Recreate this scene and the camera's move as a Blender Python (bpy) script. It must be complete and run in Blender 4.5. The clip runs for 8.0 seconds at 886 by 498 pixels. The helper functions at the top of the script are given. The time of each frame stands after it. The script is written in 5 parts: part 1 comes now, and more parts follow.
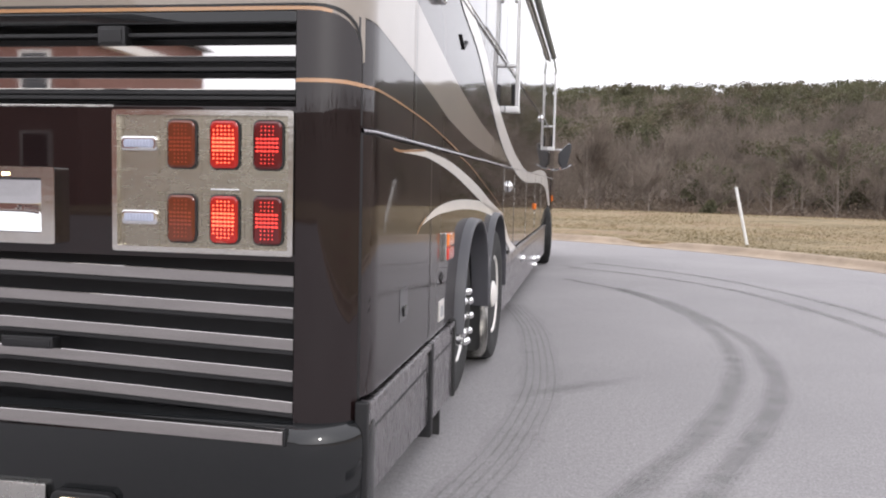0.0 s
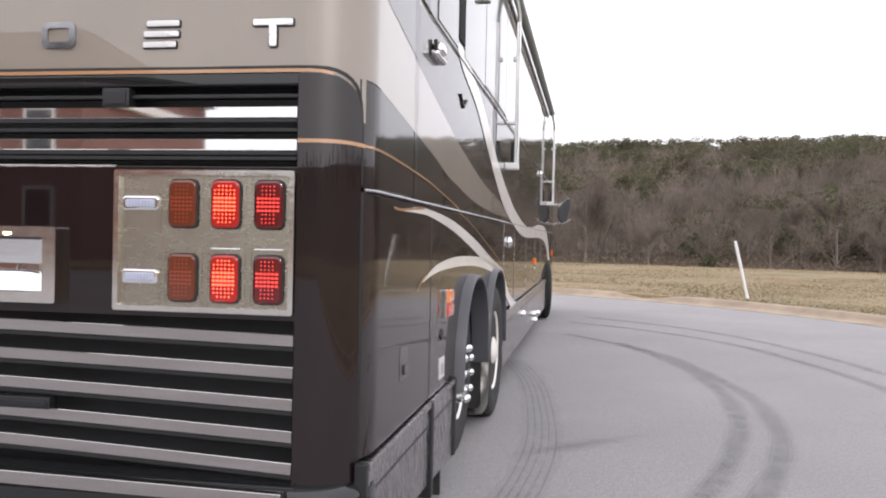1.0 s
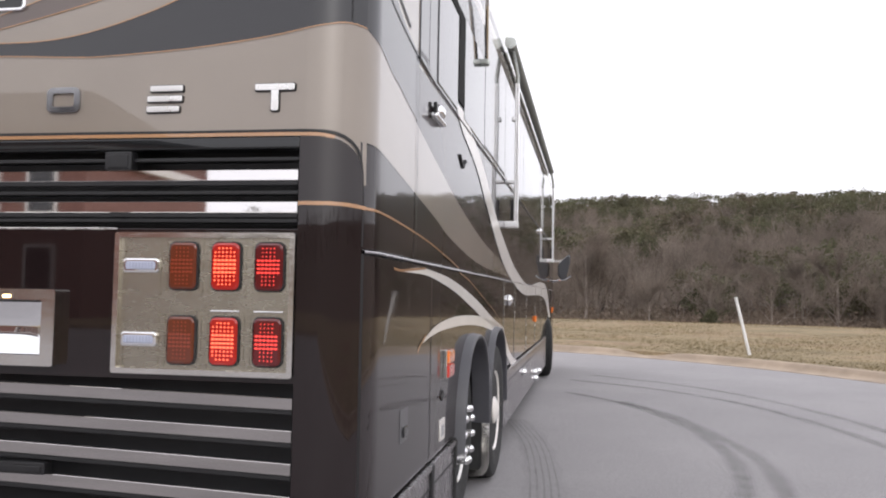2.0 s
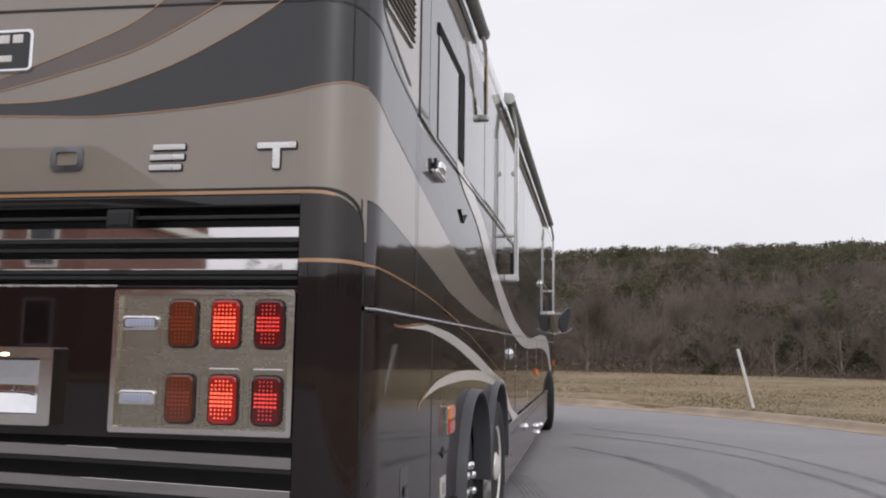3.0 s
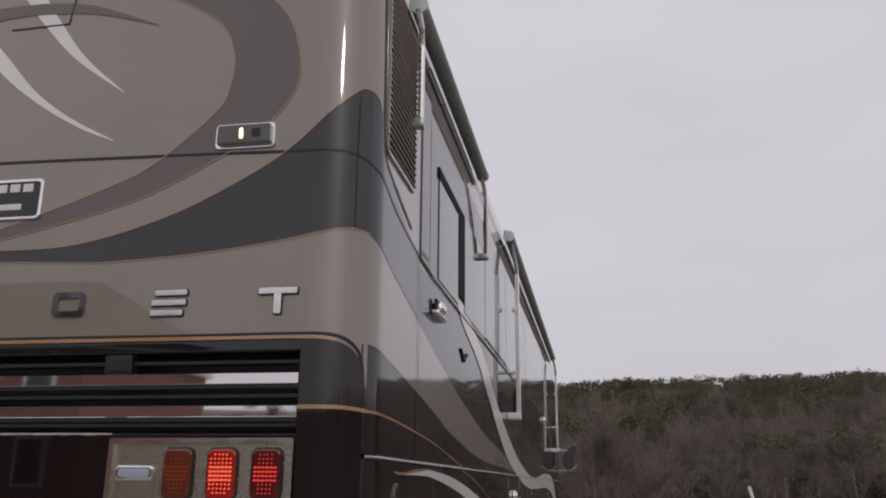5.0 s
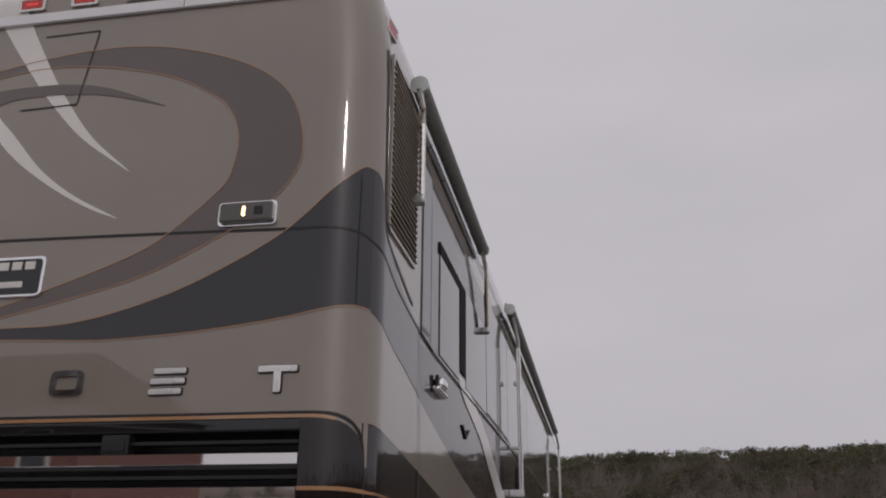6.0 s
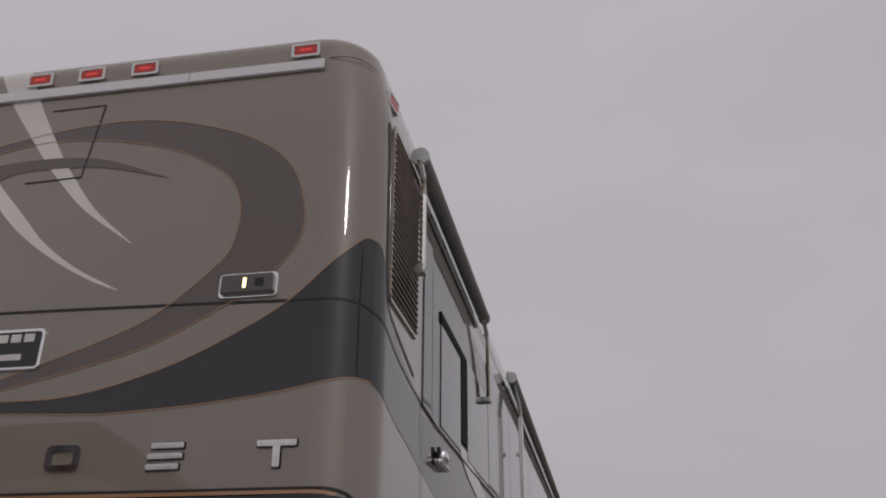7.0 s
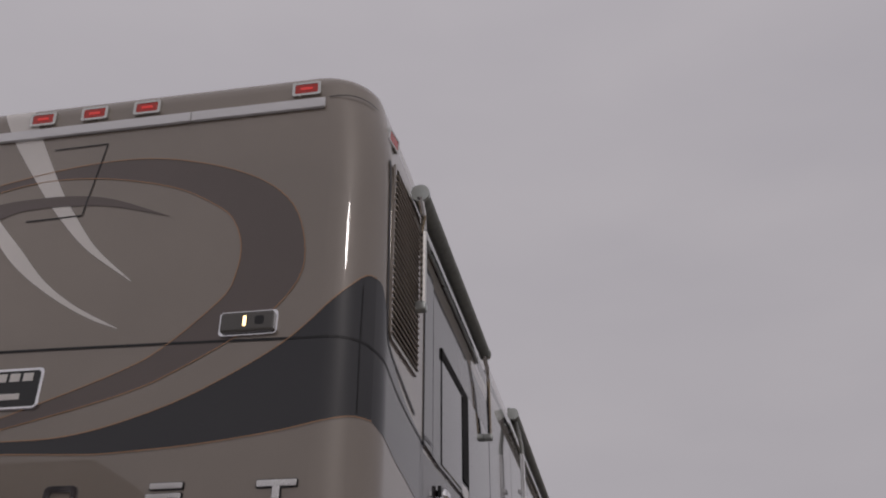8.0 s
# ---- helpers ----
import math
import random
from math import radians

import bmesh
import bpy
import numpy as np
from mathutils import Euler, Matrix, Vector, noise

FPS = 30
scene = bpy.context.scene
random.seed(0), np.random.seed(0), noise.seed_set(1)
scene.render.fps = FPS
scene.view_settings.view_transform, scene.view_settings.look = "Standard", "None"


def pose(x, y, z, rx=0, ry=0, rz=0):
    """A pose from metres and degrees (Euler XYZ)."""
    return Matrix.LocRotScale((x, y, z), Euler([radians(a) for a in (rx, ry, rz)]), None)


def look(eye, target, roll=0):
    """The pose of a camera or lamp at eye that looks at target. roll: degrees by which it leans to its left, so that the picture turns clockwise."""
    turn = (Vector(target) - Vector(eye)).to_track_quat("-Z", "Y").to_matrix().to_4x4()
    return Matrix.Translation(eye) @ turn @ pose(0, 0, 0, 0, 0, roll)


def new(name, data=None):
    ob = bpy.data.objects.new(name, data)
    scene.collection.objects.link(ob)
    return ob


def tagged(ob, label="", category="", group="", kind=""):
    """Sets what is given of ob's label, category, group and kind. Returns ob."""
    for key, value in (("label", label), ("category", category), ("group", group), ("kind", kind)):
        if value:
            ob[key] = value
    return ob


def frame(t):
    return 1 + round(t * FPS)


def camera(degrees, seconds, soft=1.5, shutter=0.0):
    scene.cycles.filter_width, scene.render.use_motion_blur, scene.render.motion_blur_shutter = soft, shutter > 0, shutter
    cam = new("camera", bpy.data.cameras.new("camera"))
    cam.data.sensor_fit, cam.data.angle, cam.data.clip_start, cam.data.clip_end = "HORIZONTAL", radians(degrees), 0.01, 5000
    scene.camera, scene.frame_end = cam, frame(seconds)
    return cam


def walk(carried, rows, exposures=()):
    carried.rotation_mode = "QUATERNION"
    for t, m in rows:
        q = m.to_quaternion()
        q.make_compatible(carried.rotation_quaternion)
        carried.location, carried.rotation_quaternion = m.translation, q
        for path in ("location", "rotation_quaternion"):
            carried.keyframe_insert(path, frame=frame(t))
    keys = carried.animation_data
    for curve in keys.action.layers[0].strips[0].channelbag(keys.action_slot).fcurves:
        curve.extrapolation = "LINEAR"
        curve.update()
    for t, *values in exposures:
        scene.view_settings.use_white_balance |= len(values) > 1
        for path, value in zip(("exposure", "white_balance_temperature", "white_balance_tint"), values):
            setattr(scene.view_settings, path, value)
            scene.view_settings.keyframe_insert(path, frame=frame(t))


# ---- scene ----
cam = camera(55.19, 8.0, soft=2.0)

# seconds, x, y, z, heading to the left, tilt up, lean
ROWS = [
    (0.0, 0.000, 0.000, 1.344, 10.45, -4.30, 1.30),
    (0.5, 0.000, 0.000, 1.352, 10.49, -2.47, 1.27),
    (1.0, -0.001, 0.001, 1.361, 10.53, -0.67, 1.19),
    (1.5, -0.001, 0.001, 1.370, 10.57, 1.31, 1.10),
    (3.0, -0.001, -0.001, 1.394, 10.68, 6.64, 0.84),
    (3.5, -0.001, -0.002, 1.403, 10.72, 8.53, 0.76),
    (4.0, -0.001, -0.004, 1.411, 10.76, 10.45, 0.70),
    (4.5, 0.000, -0.006, 1.423, 10.81, 13.04, 0.60),
    (6.0, 0.001, -0.016, 1.455, 10.93, 20.32, 0.42),
    (6.5, 0.001, -0.020, 1.466, 10.99, 22.81, 0.33),
    (7.0, 0.002, -0.023, 1.474, 11.02, 24.74, 0.25),
    (7.5, 0.002, -0.026, 1.480, 11.05, 26.24, 0.13),
    (8.0, 0.003, -0.028, 1.483, 11.05, 27.06, 0.05),
]


def aim(x, y, z, heading, tilt, lean):
    h, p = radians(heading), radians(tilt)
    ahead = Vector((-math.sin(h) * math.cos(p), math.cos(h) * math.cos(p), math.sin(p)))
    return look((x, y, z), Vector((x, y, z)) + ahead, lean)


walk(cam, [(r[0], aim(*r[1:])) for r in ROWS],
     exposures=[(0.0, 0.58, 6500, 11), (1.7, 0.45, 6500, 11), (3.0, -0.26, 6500, 11), (3.5, -0.41, 6500, 12), (4.0, -0.58, 6500, 12),
                (4.7, -0.74, 6520, 14), (6.0, -1.10, 6600, 15), (6.5, -1.21, 6630, 15), (7.0, -1.30, 6650, 15), (8.0, -1.44, 6650, 16)])

# ---- sky and sun: a bright, closed cloud cover ----
world = bpy.data.worlds.new("overcast")
scene.world = world
world.use_nodes = True
wn, wl = world.node_tree.nodes, world.node_tree.links
wn.clear()
w_out = wn.new("ShaderNodeOutputWorld")
w_bg = wn.new("ShaderNodeBackground")
w_sky = wn.new("ShaderNodeTexSky")
w_sky.sky_type, w_sky.sun_disc = "NISHITA", False
w_sky.sun_elevation, w_sky.sun_rotation = radians(28), radians(152)
w_sky.dust_density = 4.0
w_hue = wn.new("ShaderNodeHueSaturation")
w_hue.inputs["Saturation"].default_value = 0.15
w_hue.inputs["Value"].default_value = 0.10
w_co = wn.new("ShaderNodeTexCoord")
w_map = wn.new("ShaderNodeMapping")
w_map.inputs["Scale"].default_value = (1.0, 1.0, 2.6)
w_noise = wn.new("ShaderNodeTexNoise")
w_noise.inputs["Scale"].default_value = 2.2
w_noise.inputs["Detail"].default_value = 5.0
w_noise.inputs["Roughness"].default_value = 0.45
w_ramp = wn.new("ShaderNodeValToRGB")
w_ramp.color_ramp.elements[0].position, w_ramp.color_ramp.elements[0].color = 0.3, (0.875, 0.87, 0.935, 1)
w_ramp.color_ramp.elements[1].position, w_ramp.color_ramp.elements[1].color = 0.72, (1.01, 1.0, 1.05, 1)
w_mix = wn.new("ShaderNodeMix")
w_mix.data_type = "RGBA"
w_mix.inputs["Factor"].default_value = 0.85
wl.new(w_sky.outputs[0], w_hue.inputs["Color"])
wl.new(w_co.outputs["Generated"], w_map.inputs[0])
wl.new(w_map.outputs[0], w_noise.inputs["Vector"])
wl.new(w_noise.outputs[0], w_ramp.inputs[0])
wl.new(w_hue.outputs[0], w_mix.inputs["A"])
wl.new(w_ramp.outputs[0], w_mix.inputs["B"])
# a cloud cover is brighter overhead than low down
w_sep = wn.new("ShaderNodeSeparateXYZ")
w_up = wn.new("ShaderNodeMath")
w_up.operation, w_up.use_clamp = "MULTIPLY", True
w_up.inputs[1].default_value = 1.0
w_pow = wn.new("ShaderNodeMath")
w_pow.operation = "POWER"
w_pow.inputs[1].default_value = 2.0
w_add = wn.new("ShaderNodeMath")
w_add.operation = "MULTIPLY_ADD"
w_add.inputs[1].default_value, w_add.inputs[2].default_value = 0.35, 1.18
w_mul = wn.new("ShaderNodeMix")
w_mul.data_type, w_mul.blend_type = "RGBA", "MULTIPLY"
w_mul.inputs["Factor"].default_value = 1.0
wl.new(w_co.outputs["Generated"], w_sep.inputs[0])
wl.new(w_sep.outputs["Z"], w_up.inputs[0])
wl.new(w_up.outputs[0], w_pow.inputs[0])
wl.new(w_pow.outputs[0], w_add.inputs[0])
wl.new(w_mix.outputs["Result"], w_mul.inputs["A"])
wl.new(w_add.outputs[0], w_mul.inputs["B"])
wl.new(w_mul.outputs["Result"], w_bg.inputs["Color"])
w_bg.inputs["Strength"].default_value = 1.0
wl.new(w_bg.outputs[0], w_out.inputs[0])

sun = new("sun", bpy.data.lights.new("sun", "SUN"))
sun.data.energy, sun.data.angle, sun.data.color = 0.4, radians(4.5), (1.0, 0.97, 0.93)
sun.matrix_world = look((0, 0, 30), (-4.2, 7.9, 25.3))


# ---- materials ----
def link(m, a, b):
    m.node_tree.links.new(a, b)


def base(name, rough=0.5, metal=0.0, coat=0.0):
    m = bpy.data.materials.new(name)
    m.use_nodes = True
    b = m.node_tree.nodes["Principled BSDF"]
    b.inputs["Roughness"].default_value = rough
    b.inputs["Metallic"].default_value = metal
    b.inputs["Coat Weight"].default_value = coat
    b.inputs["Coat Roughness"].default_value = 0.025
    return m, b


def coords(m, scale=(1, 1, 1)):
    n = m.node_tree.nodes
    co, mp = n.new("ShaderNodeTexCoord"), n.new("ShaderNodeMapping")
    mp.inputs["Scale"].default_value = scale
    link(m, co.outputs["Object"], mp.inputs[0])
    return mp.outputs[0]


def noise_node(m, vec, scale, detail=4.0, rough=0.55):
    t = m.node_tree.nodes.new("ShaderNodeTexNoise")
    t.inputs["Scale"].default_value, t.inputs["Detail"].default_value = scale, detail
    t.inputs["Roughness"].default_value = rough
    link(m, vec, t.inputs["Vector"])
    return t.outputs[0]


def ramp(m, fac, stops):
    r = m.node_tree.nodes.new("ShaderNodeValToRGB")
    while len(r.color_ramp.elements) < len(stops):
        r.color_ramp.elements.new(0.5)
    for e, (p, c) in zip(r.color_ramp.elements, stops):
        e.position, e.color = p, (*c, 1) if len(c) == 3 else c
    link(m, fac, r.inputs[0])
    return r.outputs[0]


def mix(m, fac, a, b, how="MIX"):
    x = m.node_tree.nodes.new("ShaderNodeMix")
    x.data_type, x.blend_type = "RGBA", how
    for key, v in (("Factor", fac), ("A", a), ("B", b)):
        if hasattr(v, "is_linked"):
            link(m, v, x.inputs[key])
        elif key == "Factor":
            x.inputs[key].default_value = v
        else:
            x.inputs[key].default_value = (*v, 1)
    return x.outputs["Result"]


def bump(m, b, height, strength, dist=0.01):
    n = m.node_tree.nodes.new("ShaderNodeBump")
    n.inputs["Strength"].default_value, n.inputs["Distance"].default_value = strength, dist
    link(m, height, n.inputs["Height"])
    link(m, n.outputs[0], b.inputs["Normal"])


def shade(c, k):
    return tuple(min(1.0, v * k) for v in c)


def paint(name, colour, rough=0.32, metal=0.25, coat=1.0, vary=0.10, spec=0.5):
    """Metallic car paint under clear lacquer, with a film of road dust."""
    m, b = base(name, rough, metal, coat)
    b.inputs["Coat IOR"].default_value = 1.62
    b.inputs["Specular IOR Level"].default_value = spec
    v = coords(m)
    col = ramp(m, noise_node(m, v, 1.3, 5), [(0.3, shade(colour, 1 - vary)), (0.7, shade(colour, 1 + vary))])
    fleck = noise_node(m, v, 900, 2)
    col = mix(m, 0.10, col, ramp(m, fleck, [(0.35, shade(colour, 0.6)), (0.7, shade(colour, 1.5))]))
    link(m, col, b.inputs["Base Color"])
    link(m, ramp(m, noise_node(m, v, 3.5, 6), [(0.35, (0.012,) * 3), (0.8, (0.06,) * 3)]), b.inputs["Coat Roughness"])
    bump(m, b, noise_node(m, v, 2.1, 2), 0.02, 0.02)
    return m


def metal(name, colour, rough, streak=(1, 1, 1), vary=0.08, worn=(0.6, 1.7)):
    m, b = base(name, rough, 1.0)
    v = coords(m, streak)
    link(m, ramp(m, noise_node(m, v, 6, 6), [(0.3, shade(colour, 1 - vary)), (0.75, shade(colour, 1 + vary * 0.5))]), b.inputs["Base Color"])
    link(m, ramp(m, noise_node(m, v, 14, 6), [(0.3, (rough * worn[0],) * 3), (0.8, (rough * worn[1],) * 3)]), b.inputs["Roughness"])
    return m


def plain(name, colour, rough=0.5, vary=0.15, scale=8.0, bumpy=0.0, coat=0.0):
    m, b = base(name, rough, 0.0, coat)
    v = coords(m)
    col = ramp(m, noise_node(m, v, scale, 6), [(0.3, shade(colour, 1 - vary)), (0.72, shade(colour, 1 + vary))])
    link(m, col, b.inputs["Base Color"])
    if bumpy:
        bump(m, b, noise_node(m, v, scale * 6, 5), bumpy)
    return m


def lens(name, colour, glow=0.0, glow_colour=None, rough=0.12):
    m, b = base(name, rough, 0.0, 0.6)
    b.inputs["Base Color"].default_value = (*colour, 1)
    if glow:
        b.inputs["Emission Color"].default_value = (*(glow_colour or colour), 1)
        b.inputs["Emission Strength"].default_value = glow
    return m


TAUPE = paint("taupe_paint", (0.275, 0.232, 0.19), 0.42, 0.10, 1.0)
BROWN = paint("mocha_paint", (0.118, 0.089, 0.077), 0.42, 0.10, 0.7)
CHARCOAL = paint("charcoal_paint", (0.020, 0.020, 0.023), 0.35, 0.0, 0.85, 0.10, 0.15)
ESPRESSO = paint("espresso_paint", (0.012, 0.0065, 0.0068), 0.30, 0.0, 0.8, 0.2, 0.05)
SILVER = paint("silver_white_paint", (0.80, 0.765, 0.72), 0.35, 0.0, 0.5)
ORANGE = paint("copper_pinstripe", (0.45, 0.24, 0.11), 0.35, 0.1)
BLACKGLOSS = paint("black_gloss_paint", (0.011, 0.012, 0.013), 0.25, 0.0, 0.85, 0.1, 0.05)
CHROME = metal("chrome", (0.86, 0.86, 0.87), 0.03)
GREYCHROME = metal("dark_chrome", (0.36, 0.36, 0.37), 0.10)
STEEL = metal("polished_stainless", (0.78, 0.76, 0.72), 0.13, (1, 1, 5))
LAMPSTEEL = metal("dull_stainless", (0.47, 0.44, 0.365), 0.27, (1, 1, 3), 0.05, (0.88, 1.15))
BRUSHED = metal("brushed_stainless", (0.45, 0.43, 0.44), 0.26, (1, 12, 1), 0.2)
SOFTSTEEL = metal("satin_stainless", (0.66, 0.65, 0.62), 0.22, (1, 1, 1), 0.05)
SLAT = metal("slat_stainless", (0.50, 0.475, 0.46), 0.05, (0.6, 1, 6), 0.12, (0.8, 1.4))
# SLAT steel brightened: the sky the top slats mirror is put into the colour
TOPSLAT = metal("brightened_stainless", (0.80, 0.78, 0.77), 0.03, (0.6, 1, 6), 0.05, (0.8, 1.3))
RUBBER = plain("black_rubber", (0.022, 0.022, 0.022), 0.75, 0.3, 20, 0.2)
BLACK = plain("black_plastic", (0.012, 0.012, 0.013), 0.45, 0.2, 12)
GLASS = paint("tinted_glass", (0.012, 0.013, 0.016), 0.1, 0.0, 0.75, 0.05, 0.1)
MATTE = plain("frame_gap_black", (0.010, 0.010, 0.010), 1.0, 0.2, 12)
RED_LIT = lens("red_lens_lit", (0.20, 0.008, 0.006), 0.16, (1.0, 0.02, 0.01))
RED_DIM = lens("red_lens_dim", (0.085, 0.005, 0.006), 0.015, (1.0, 0.02, 0.02))
AMBER_OFF = lens("amber_lens", (0.12, 0.026, 0.010), 0.008, (1.0, 0.15, 0.03))
AMBER = lens("amber_marker_lens", (0.75, 0.18, 0.03), 0.12, (1.0, 0.25, 0.04))
RED_MARK = lens("red_marker_lens", (0.5, 0.03, 0.02), 0.08, (1.0, 0.05, 0.02))
LED_HOT = lens("led_bright", (0.9, 0.12, 0.06), 1.5, (1.0, 0.13, 0.06))
LED_MID = lens("led_mid", (0.8, 0.05, 0.04), 0.75, (1.0, 0.05, 0.04))
LED_AMBER = lens("led_unlit", (0.24, 0.045, 0.02), 0.03, (1.0, 0.12, 0.03))
CLEAR = lens("clear_lens", (0.42, 0.45, 0.56), 0.0, None, 0.08)
BULB = lens("warm_bulb", (1.0, 0.75, 0.4), 9.0, (1.0, 0.66, 0.30))
SMOKE = lens("smoked_lens", (0.085, 0.08, 0.07), 0.0, None, 0.1)
LAMP_WARM = lens("fog_lamp_lens", (0.9, 0.75, 0.55), 2.2, (1.0, 0.75, 0.5))


# ---- mesh helpers ----
def finish(name, bm, material, smooth=None):
    bmesh.ops.recalc_face_normals(bm, faces=bm.faces)
    me = bpy.data.meshes.new(name)
    bm.to_mesh(me)
    bm.free()
    for mt in material if isinstance(material, (list, tuple)) else (material,):
        me.materials.append(mt)
    if smooth is not None:
        me.shade_smooth()
        me.set_sharp_from_angle(angle=radians(smooth))
    return me


def flatten(ob, smooth):
    """Keeps broad faces flat beside their rounded edges."""
    if smooth is not None:
        wn_mod = ob.modifiers.new("weighted_normal", "WEIGHTED_NORMAL")
        wn_mod.mode, wn_mod.weight, wn_mod.keep_sharp = "FACE_AREA", 70, True
    return ob


def part(name, bm, material, parent, label="", smooth=35):
    ob = flatten(new(name, finish(name, bm, material, smooth)), smooth)
    ob.parent = parent
    if label:
        ob["label"] = label
    return ob


def thing(name, label, category, at=(0, 0, 0), group="", kind=""):
    ob = new(name)
    ob.location = at
    ob.empty_display_size = 0.2
    return tagged(ob, label, category, group, kind)


def solo(name, bm, material, label, category, group="", kind="", smooth=35):
    return tagged(new(name, finish(name, bm, material, smooth)), label, category, group, kind)


def box(bm, lo, hi, bevel=0.0, seg=2, m=None):
    """A block between two corners, its edges rounded."""
    size = [b - a for a, b in zip(lo, hi)]
    mid = [(a + b) / 2 for a, b in zip(lo, hi)]
    tmp = bmesh.new()
    bmesh.ops.create_cube(tmp, size=1.0, matrix=Matrix.LocRotScale(mid, None, size))
    if bevel:
        bmesh.ops.bevel(tmp, geom=tmp.edges[:], offset=min(bevel, min(size) * 0.45), segments=seg, profile=0.5, affect="EDGES")
    if m is not None:
        tmp.transform(m)
    join(bm, tmp)
    return bm


def join(bm, tmp):
    me = bpy.data.meshes.new("tmp")
    tmp.to_mesh(me)
    tmp.free()
    bm.from_mesh(me)
    bpy.data.meshes.remove(me)


def tube(bm, pts, r, seg=8, ends=True, r_end=None):
    """A round bar along points."""
    pts = [Vector(p) for p in pts]
    rings = []
    for i, p in enumerate(pts):
        a = (pts[min(i + 1, len(pts) - 1)] - pts[max(i - 1, 0)]).normalized()
        side = a.cross(Vector((0, 0, 1)) if abs(a.z) < 0.9 else Vector((1, 0, 0))).normalized()
        up = side.cross(a)
        rr = r if r_end is None else r + (r_end - r) * i / (len(pts) - 1)
        rings.append([bm.verts.new(p + (side * math.cos(k * 2 * math.pi / seg) + up * math.sin(k * 2 * math.pi / seg)) * rr) for k in range(seg)])
    for a, b in zip(rings, rings[1:]):
        for k in range(seg):
            bm.faces.new((a[k], a[(k + 1) % seg], b[(k + 1) % seg], b[k]))
    if ends:
        bm.faces.new(rings[0])
        bm.faces.new(rings[-1])
    return bm


def lathe(bm, profile, m, seg=40):
    """Turns a profile of (radius, along) about the local z axis, placed by m."""
    rings = []
    for r, h in profile:
        rings.append([bm.verts.new(m @ Vector((r * math.cos(k * 2 * math.pi / seg), r * math.sin(k * 2 * math.pi / seg), h))) for k in range(seg)])
    for a, b in zip(rings, rings[1:]):
        for k in range(seg):
            bm.faces.new((a[k], a[(k + 1) % seg], b[(k + 1) % seg], b[k]))
    bm.faces.new(rings[0])
    bm.faces.new(rings[-1])
    return bm


def rounded(w, h, r, n=4):
    """The outline of a rounded rectangle about the origin."""
    pts = []
    for cx, cy, a0 in ((w / 2 - r, h / 2 - r, 0), (-w / 2 + r, h / 2 - r, 90), (-w / 2 + r, -h / 2 + r, 180), (w / 2 - r, -h / 2 + r, 270)):
        for k in range(n + 1):
            a = radians(a0 + 90 * k / n)
            pts.append((cx + r * math.cos(a), cy + r * math.sin(a)))
    return pts


def plate(bm, outline, place, depth, inset=0.0, lift=0.0):
    """A plate with that outline; place(a, b, out) gives its points. inset, lift: a domed edge."""
    back = [bm.verts.new(place(a, b, 0)) for a, b in outline]
    mid = [bm.verts.new(place(a, b, depth)) for a, b in outline]
    n = len(outline)
    loops = [back, mid]
    if inset:
        cx, cy = sum(a for a, b in outline) / n, sum(b for a, b in outline) / n
        w = max(a for a, b in outline) - min(a for a, b in outline)
        h = max(b for a, b in outline) - min(b for a, b in outline)
        kx, ky = 1 - 2 * inset / w, 1 - 2 * inset / h
        loops.append([bm.verts.new(place(cx + (a - cx) * kx, cy + (b - cy) * ky, depth + lift)) for a, b in outline])
    for p, q in zip(loops, loops[1:]):
        for i in range(n):
            bm.faces.new((p[i], p[(i + 1) % n], q[(i + 1) % n], q[i]))
    bm.faces.new(loops[-1])
    bm.faces.new(list(reversed(back)))
    return bm


def ring_plate(bm, outer, inner, place, depth):
    """A frame between two outlines of the same number of points."""
    n = len(outer)
    rows = [[bm.verts.new(place(a, b, o)) for a, b in line] for line, o in ((outer, 0), (outer, depth), (inner, depth), (inner, 0))]
    for p, q in zip(rows, rows[1:]):
        for i in range(n):
            bm.faces.new((p[i], p[(i + 1) % n], q[(i + 1) % n], q[i]))
    return bm


def spline(pts, n):
    """n + 1 points on a smooth curve through pts, evenly by length."""
    p = np.array(pts, float)
    ext = np.vstack([2 * p[0] - p[1], p, 2 * p[-1] - p[-2]])
    out = []
    for i in range(len(p) - 1):
        a, b, c, d = ext[i:i + 4]
        for t in np.linspace(0, 1, 16, endpoint=False):
            out.append(0.5 * (2 * b + (c - a) * t + (2 * a - 5 * b + 4 * c - d) * t * t + (3 * b - a - 3 * c + d) * t ** 3))
    out.append(p[-1])
    out = np.array(out)
    s = np.r_[0, np.cumsum(np.linalg.norm(np.diff(out, axis=0), axis=1))]
    return np.stack([np.interp(np.linspace(0, s[-1], n + 1), s, out[:, k]) for k in range(p.shape[1])], 1)


# ---- the coach's skin: u runs along the rear, round the corner and along the side ----
XS, YR, RC = -0.78, 2.69, 0.20            # side plane, rear plane, corner radius
XM, YF = -2.08, 17.3                      # middle, front
U0, ARC = XS - RC, RC * math.pi / 2
ZTOP, RTOP = 3.80, 0.075                  # roof, radius of its edge


def lean(z):
    """How far the side falls in towards the roof."""
    return 0.072 * max(0.0, (z - 3.3) / 0.5) ** 2


